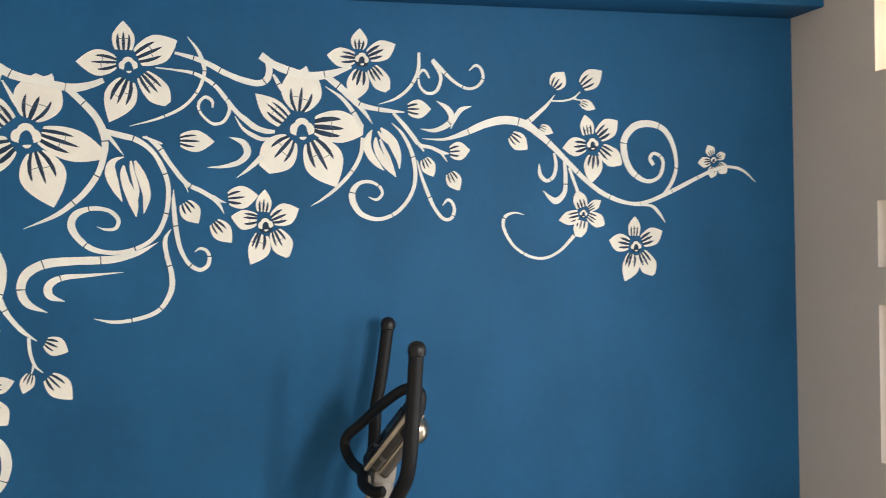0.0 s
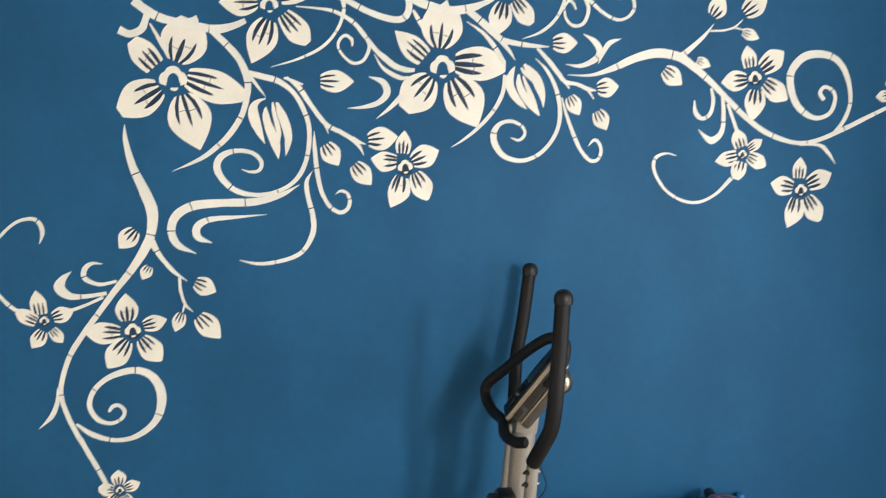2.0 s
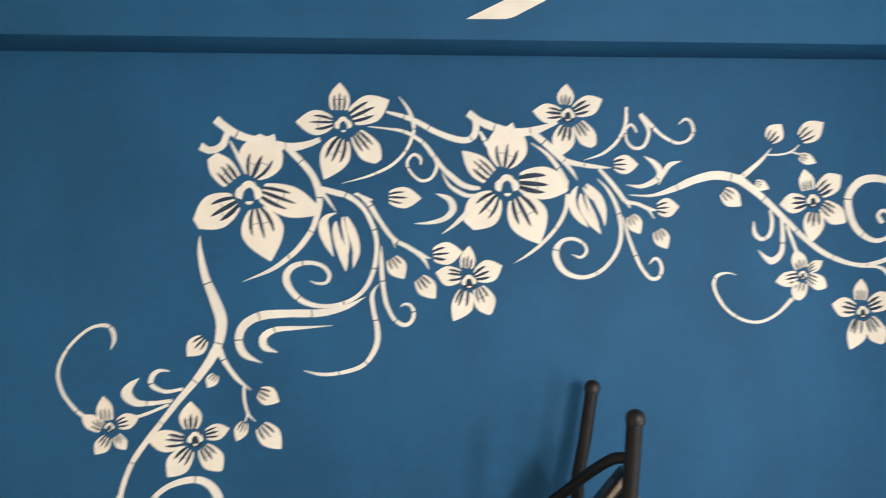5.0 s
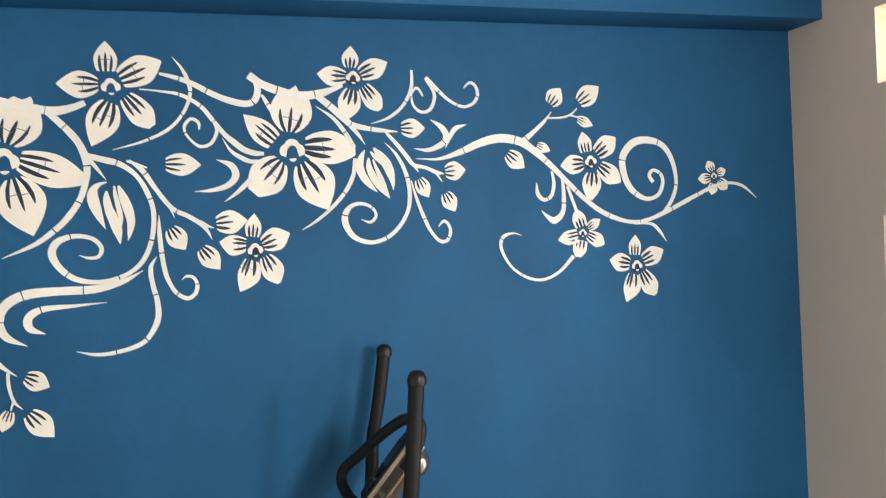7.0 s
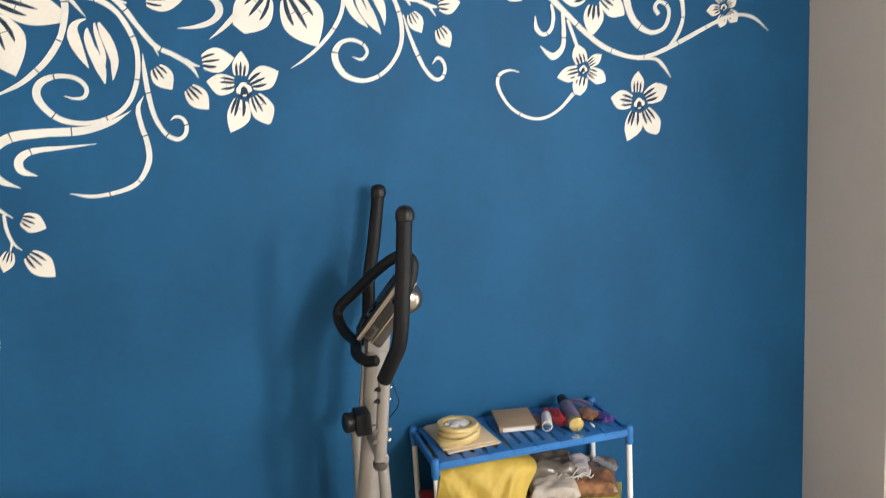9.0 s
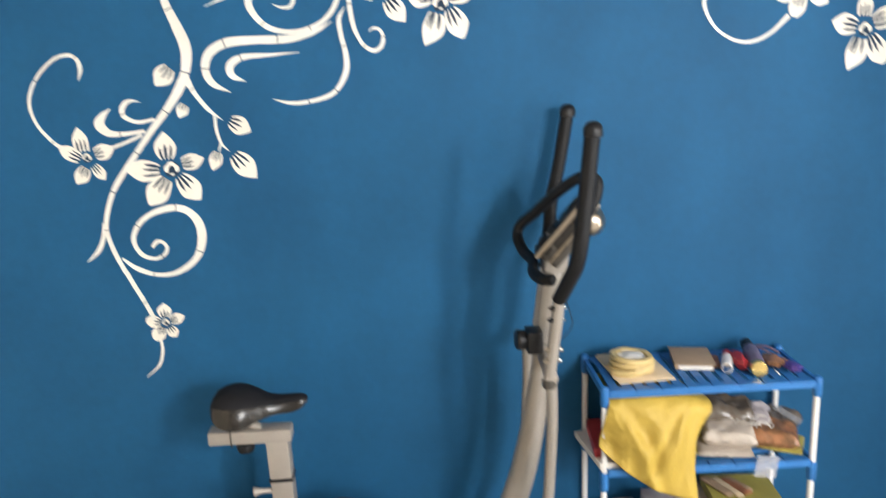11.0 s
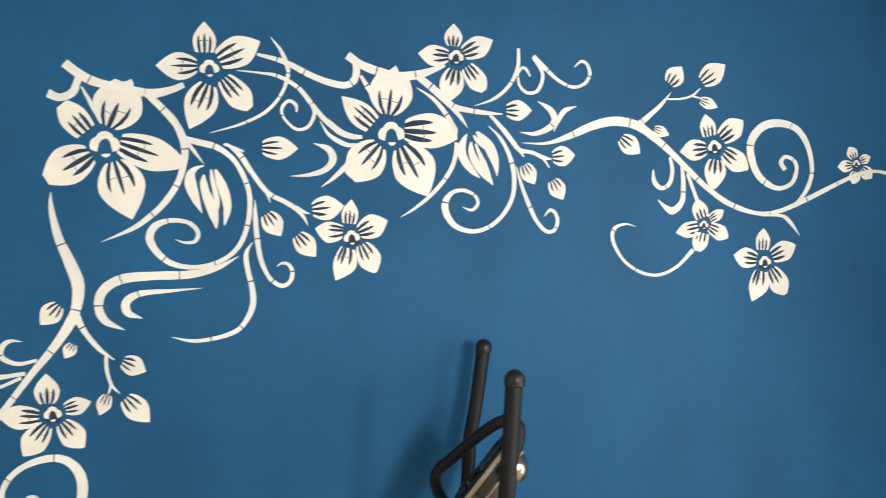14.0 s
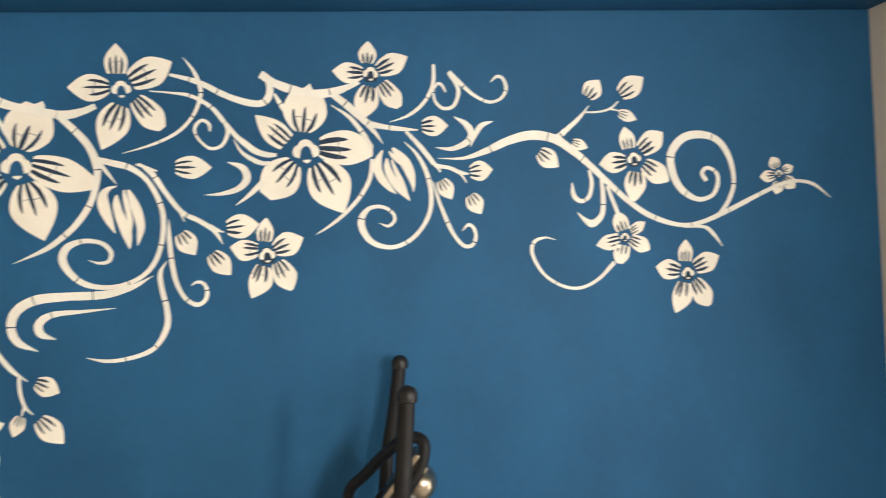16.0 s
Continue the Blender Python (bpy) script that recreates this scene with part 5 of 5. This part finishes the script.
def packet(name, label, category, cx, cy, z, w, d, h, turn, tip, mat, seed):
    """A soft flat packet: a pillow with creases, turned and tipped."""
    bm = bmesh.new()
    n, rows = 18, []
    for side in (1, -1):
        grid = []
        for j in range(n + 1):
            row = []
            for i in range(n + 1):
                u, v = i / n * 2 - 1, j / n * 2 - 1
                full = ((1 - abs(u) ** 7) * (1 - abs(v) ** 7)) ** 0.7
                k = 0.24 * noise.noise(Vector((u * 1.6 + seed, v * 1.6, side))) + 0.10 * (0.5 - abs(noise.noise(Vector((u * 4, v * 4 + seed, side * 2)))))
                lift = 0.12 * h * noise.noise(Vector((u * 3 + seed, v * 3, 9)))
                row.append(bm.verts.new((u * w / 2, v * d / 2, h / 2 + side * h / 2 * full * (1 + k * (1 if side > 0 else 0)) + lift * (1 if side > 0 else 0))))
            grid.append(row)
        for j in range(n):
            for i in range(n):
                q = (grid[j][i], grid[j][i + 1], grid[j + 1][i + 1], grid[j + 1][i])
                bm.faces.new(q if side > 0 else q[::-1])
    bmesh.ops.remove_doubles(bm, verts=bm.verts, dist=0.0004)
    m = pose(cx, cy, z, 0, 0, turn) @ pose(0, 0, 0, tip, 0, 0)
    return tagged(link_mesh(name, turned(bm, m), mat), label, category)


packet("paper_packet", "creased cream paper packet at the shelf front", "packet", 1.075, 2.318, MIDZ + 0.018, 0.155, 0.105, 0.052, -16, 8, PACKET, 4)
packet("paper_packet", "flat pale paper packet under the cream packet", "packet", 1.050, 2.290, MIDZ + 0.001, 0.160, 0.110, 0.018, -10, 2, PACKET, 14)
packet("plastic_bag", "clear packet of dark brown pieces", "packet", 1.085, 2.405, MIDZ + 0.012, 0.190, 0.130, 0.100, -12, 6, BROWNBAG, 21)
packet("plastic_bag", "crinkled grey plastic packet behind the string", "packet", 1.165, 2.395, MIDZ + 0.004, 0.140, 0.110, 0.088, -24, 8, GREYCARD, 31)
packet("plastic_bag", "orange-brown printed packet at the shelf end", "packet", 1.205, 2.315, MIDZ + 0.010, 0.150, 0.125, 0.058, -20, 6, ORANGE, 42)
packet("plastic_bag", "crumpled dark brown packet by the rack leg", "packet", 1.248, 2.372, MIDZ + 0.004, 0.120, 0.140, 0.070, -38, 5, BROWNBAG, 53)
packet("plastic_bag", "flat olive packet sticking out past the others", "packet", 1.232, 2.305, MIDZ + 0.002, 0.125, 0.130, 0.014, -28, 0, OLIVE, 57)
tagged(link_mesh("plastic_film", turned(box((-0.045, -0.012, 0.0), (0.045, 0.012, 0.0012), 0.0005, 1), pose(1.262, 2.335, MIDZ + 0.082, 14, 10, -62)), CLEAR), "loose strip of clear plastic film", "plastic film")
rnd = random.Random(5)
for k in range(7):
    p = [(1.075 + 0.013 * k + rnd.uniform(-0.012, 0.012), 2.345 - 0.010 * k + rnd.uniform(-0.010, 0.02), MIDZ + 0.072)]
    for q in range(4):
        p.append((p[-1][0] + rnd.uniform(0.004, 0.022), p[-1][1] + rnd.uniform(-0.014, 0.018), MIDZ + 0.074 + rnd.uniform(0.0, 0.014)))
    tagged(link_mesh("string", tube(p, 0.0019, 8, 5), PAPER),
           "loose white string over the packets", "string")
tagged(link_mesh("tape_strip", turned(box((-0.032, -0.0008, -0.040), (0.032, 0.0008, 0.030), 0.0004, 1), pose(1.146, RY0 - 0.0165, 0.412, 4, 6, 0)), CLEAR), "clear tape strip hanging from the middle shelf", "tape")

# bottom shelf
LOW = 0.1305
slab("carton", "pale grey card box on the bottom shelf", "box", 0.755, 2.330, LOW, 0.15, 0.22, 0.062, 3, PALECARD, 0.003)
slab("carton", "lilac-grey card box leaning on the bottom shelf", "box", 0.893, 2.300, LOW, 0.140, 0.20, 0.112, -8, GREYCARD, 0.003)
slab("book", "thick book with a brown spine", "book", 1.085, 2.325, LOW, 0.20, 0.24, 0.040, -3, KRAFT, 0.002, PAPER)
slab("book", "thick worn volume under other books", "book", 1.098, 2.315, LOW + 0.0405, 0.20, 0.235, 0.036, -8, RUST, 0.002, PAPER)
slab("book", "worn book with a pale brown cover", "book", 1.105, 2.318, LOW + 0.0770, 0.20, 0.235, 0.022, -1, MANILA, 0.002, PAPER)
slab("book", "large book with a yellow-green cover", "book", 1.132, 2.312, LOW + 0.0995, 0.205, 0.240, 0.030, -4, OLIVE, 0.002, PAPER)
for cx, cy, w, d, turn, mt, label in ((1.062, 2.355, 0.030, 0.130, 22, KRAFT, "crumpled brown leaflet on the book"), (1.090, 2.348, 0.024, 0.135, 20, MANILA, "narrow pale leaflet lying on the book"),
                                      (1.118, 2.352, 0.034, 0.115, 24, RUST, "torn rust-brown leaflet on the book"), (1.128, 2.362, 0.026, 0.105, 28, KRAFT, "folded brown leaflet on the book")):
    packet("leaflet", label, "leaflet", cx, cy, LOW + 0.1297, w, d, 0.010, turn, 0, mt, cx * 40)

# ---------- floor tiles and skirting joints ----------
size = 0.40
for i in range(9):
    for j in range(15):
        x0, y1 = ROOM_W + i * size, ROOM_N - j * size
        x1, y0 = min(x0 + size, ROOM_E), max(y1 - size, ROOM_S)
        if x1 - x0 < 0.05 or y1 - y0 < 0.05:
            continue
        ob = link_mesh("tile", box((x0 + 0.0015, y0 + 0.0015, -0.012), (x1 - 0.0015, y1 - 0.0015, 0.0), 0.001, 1), TILE, False)
        ob.parent = floor

# ---------- each thing's origin at its base ----------
for thing in [ob for ob in bpy.data.objects if ob.type == "EMPTY" and ob.parent is None and ob.children]:
    corners = [ob.matrix_basis @ v.co for ob in thing.children if ob.type == "MESH" for v in ob.data.vertices]
    if not corners:
        continue
    low, high = [Vector([pick(c[k] for c in corners) for k in range(3)]) for pick in (min, max)]
    base = Vector(((low.x + high.x) / 2, (low.y + high.y) / 2, low.z))
    if thing.location.length < 1e-6:
        thing.location = base
        for ob in thing.children:
            ob.location -= base
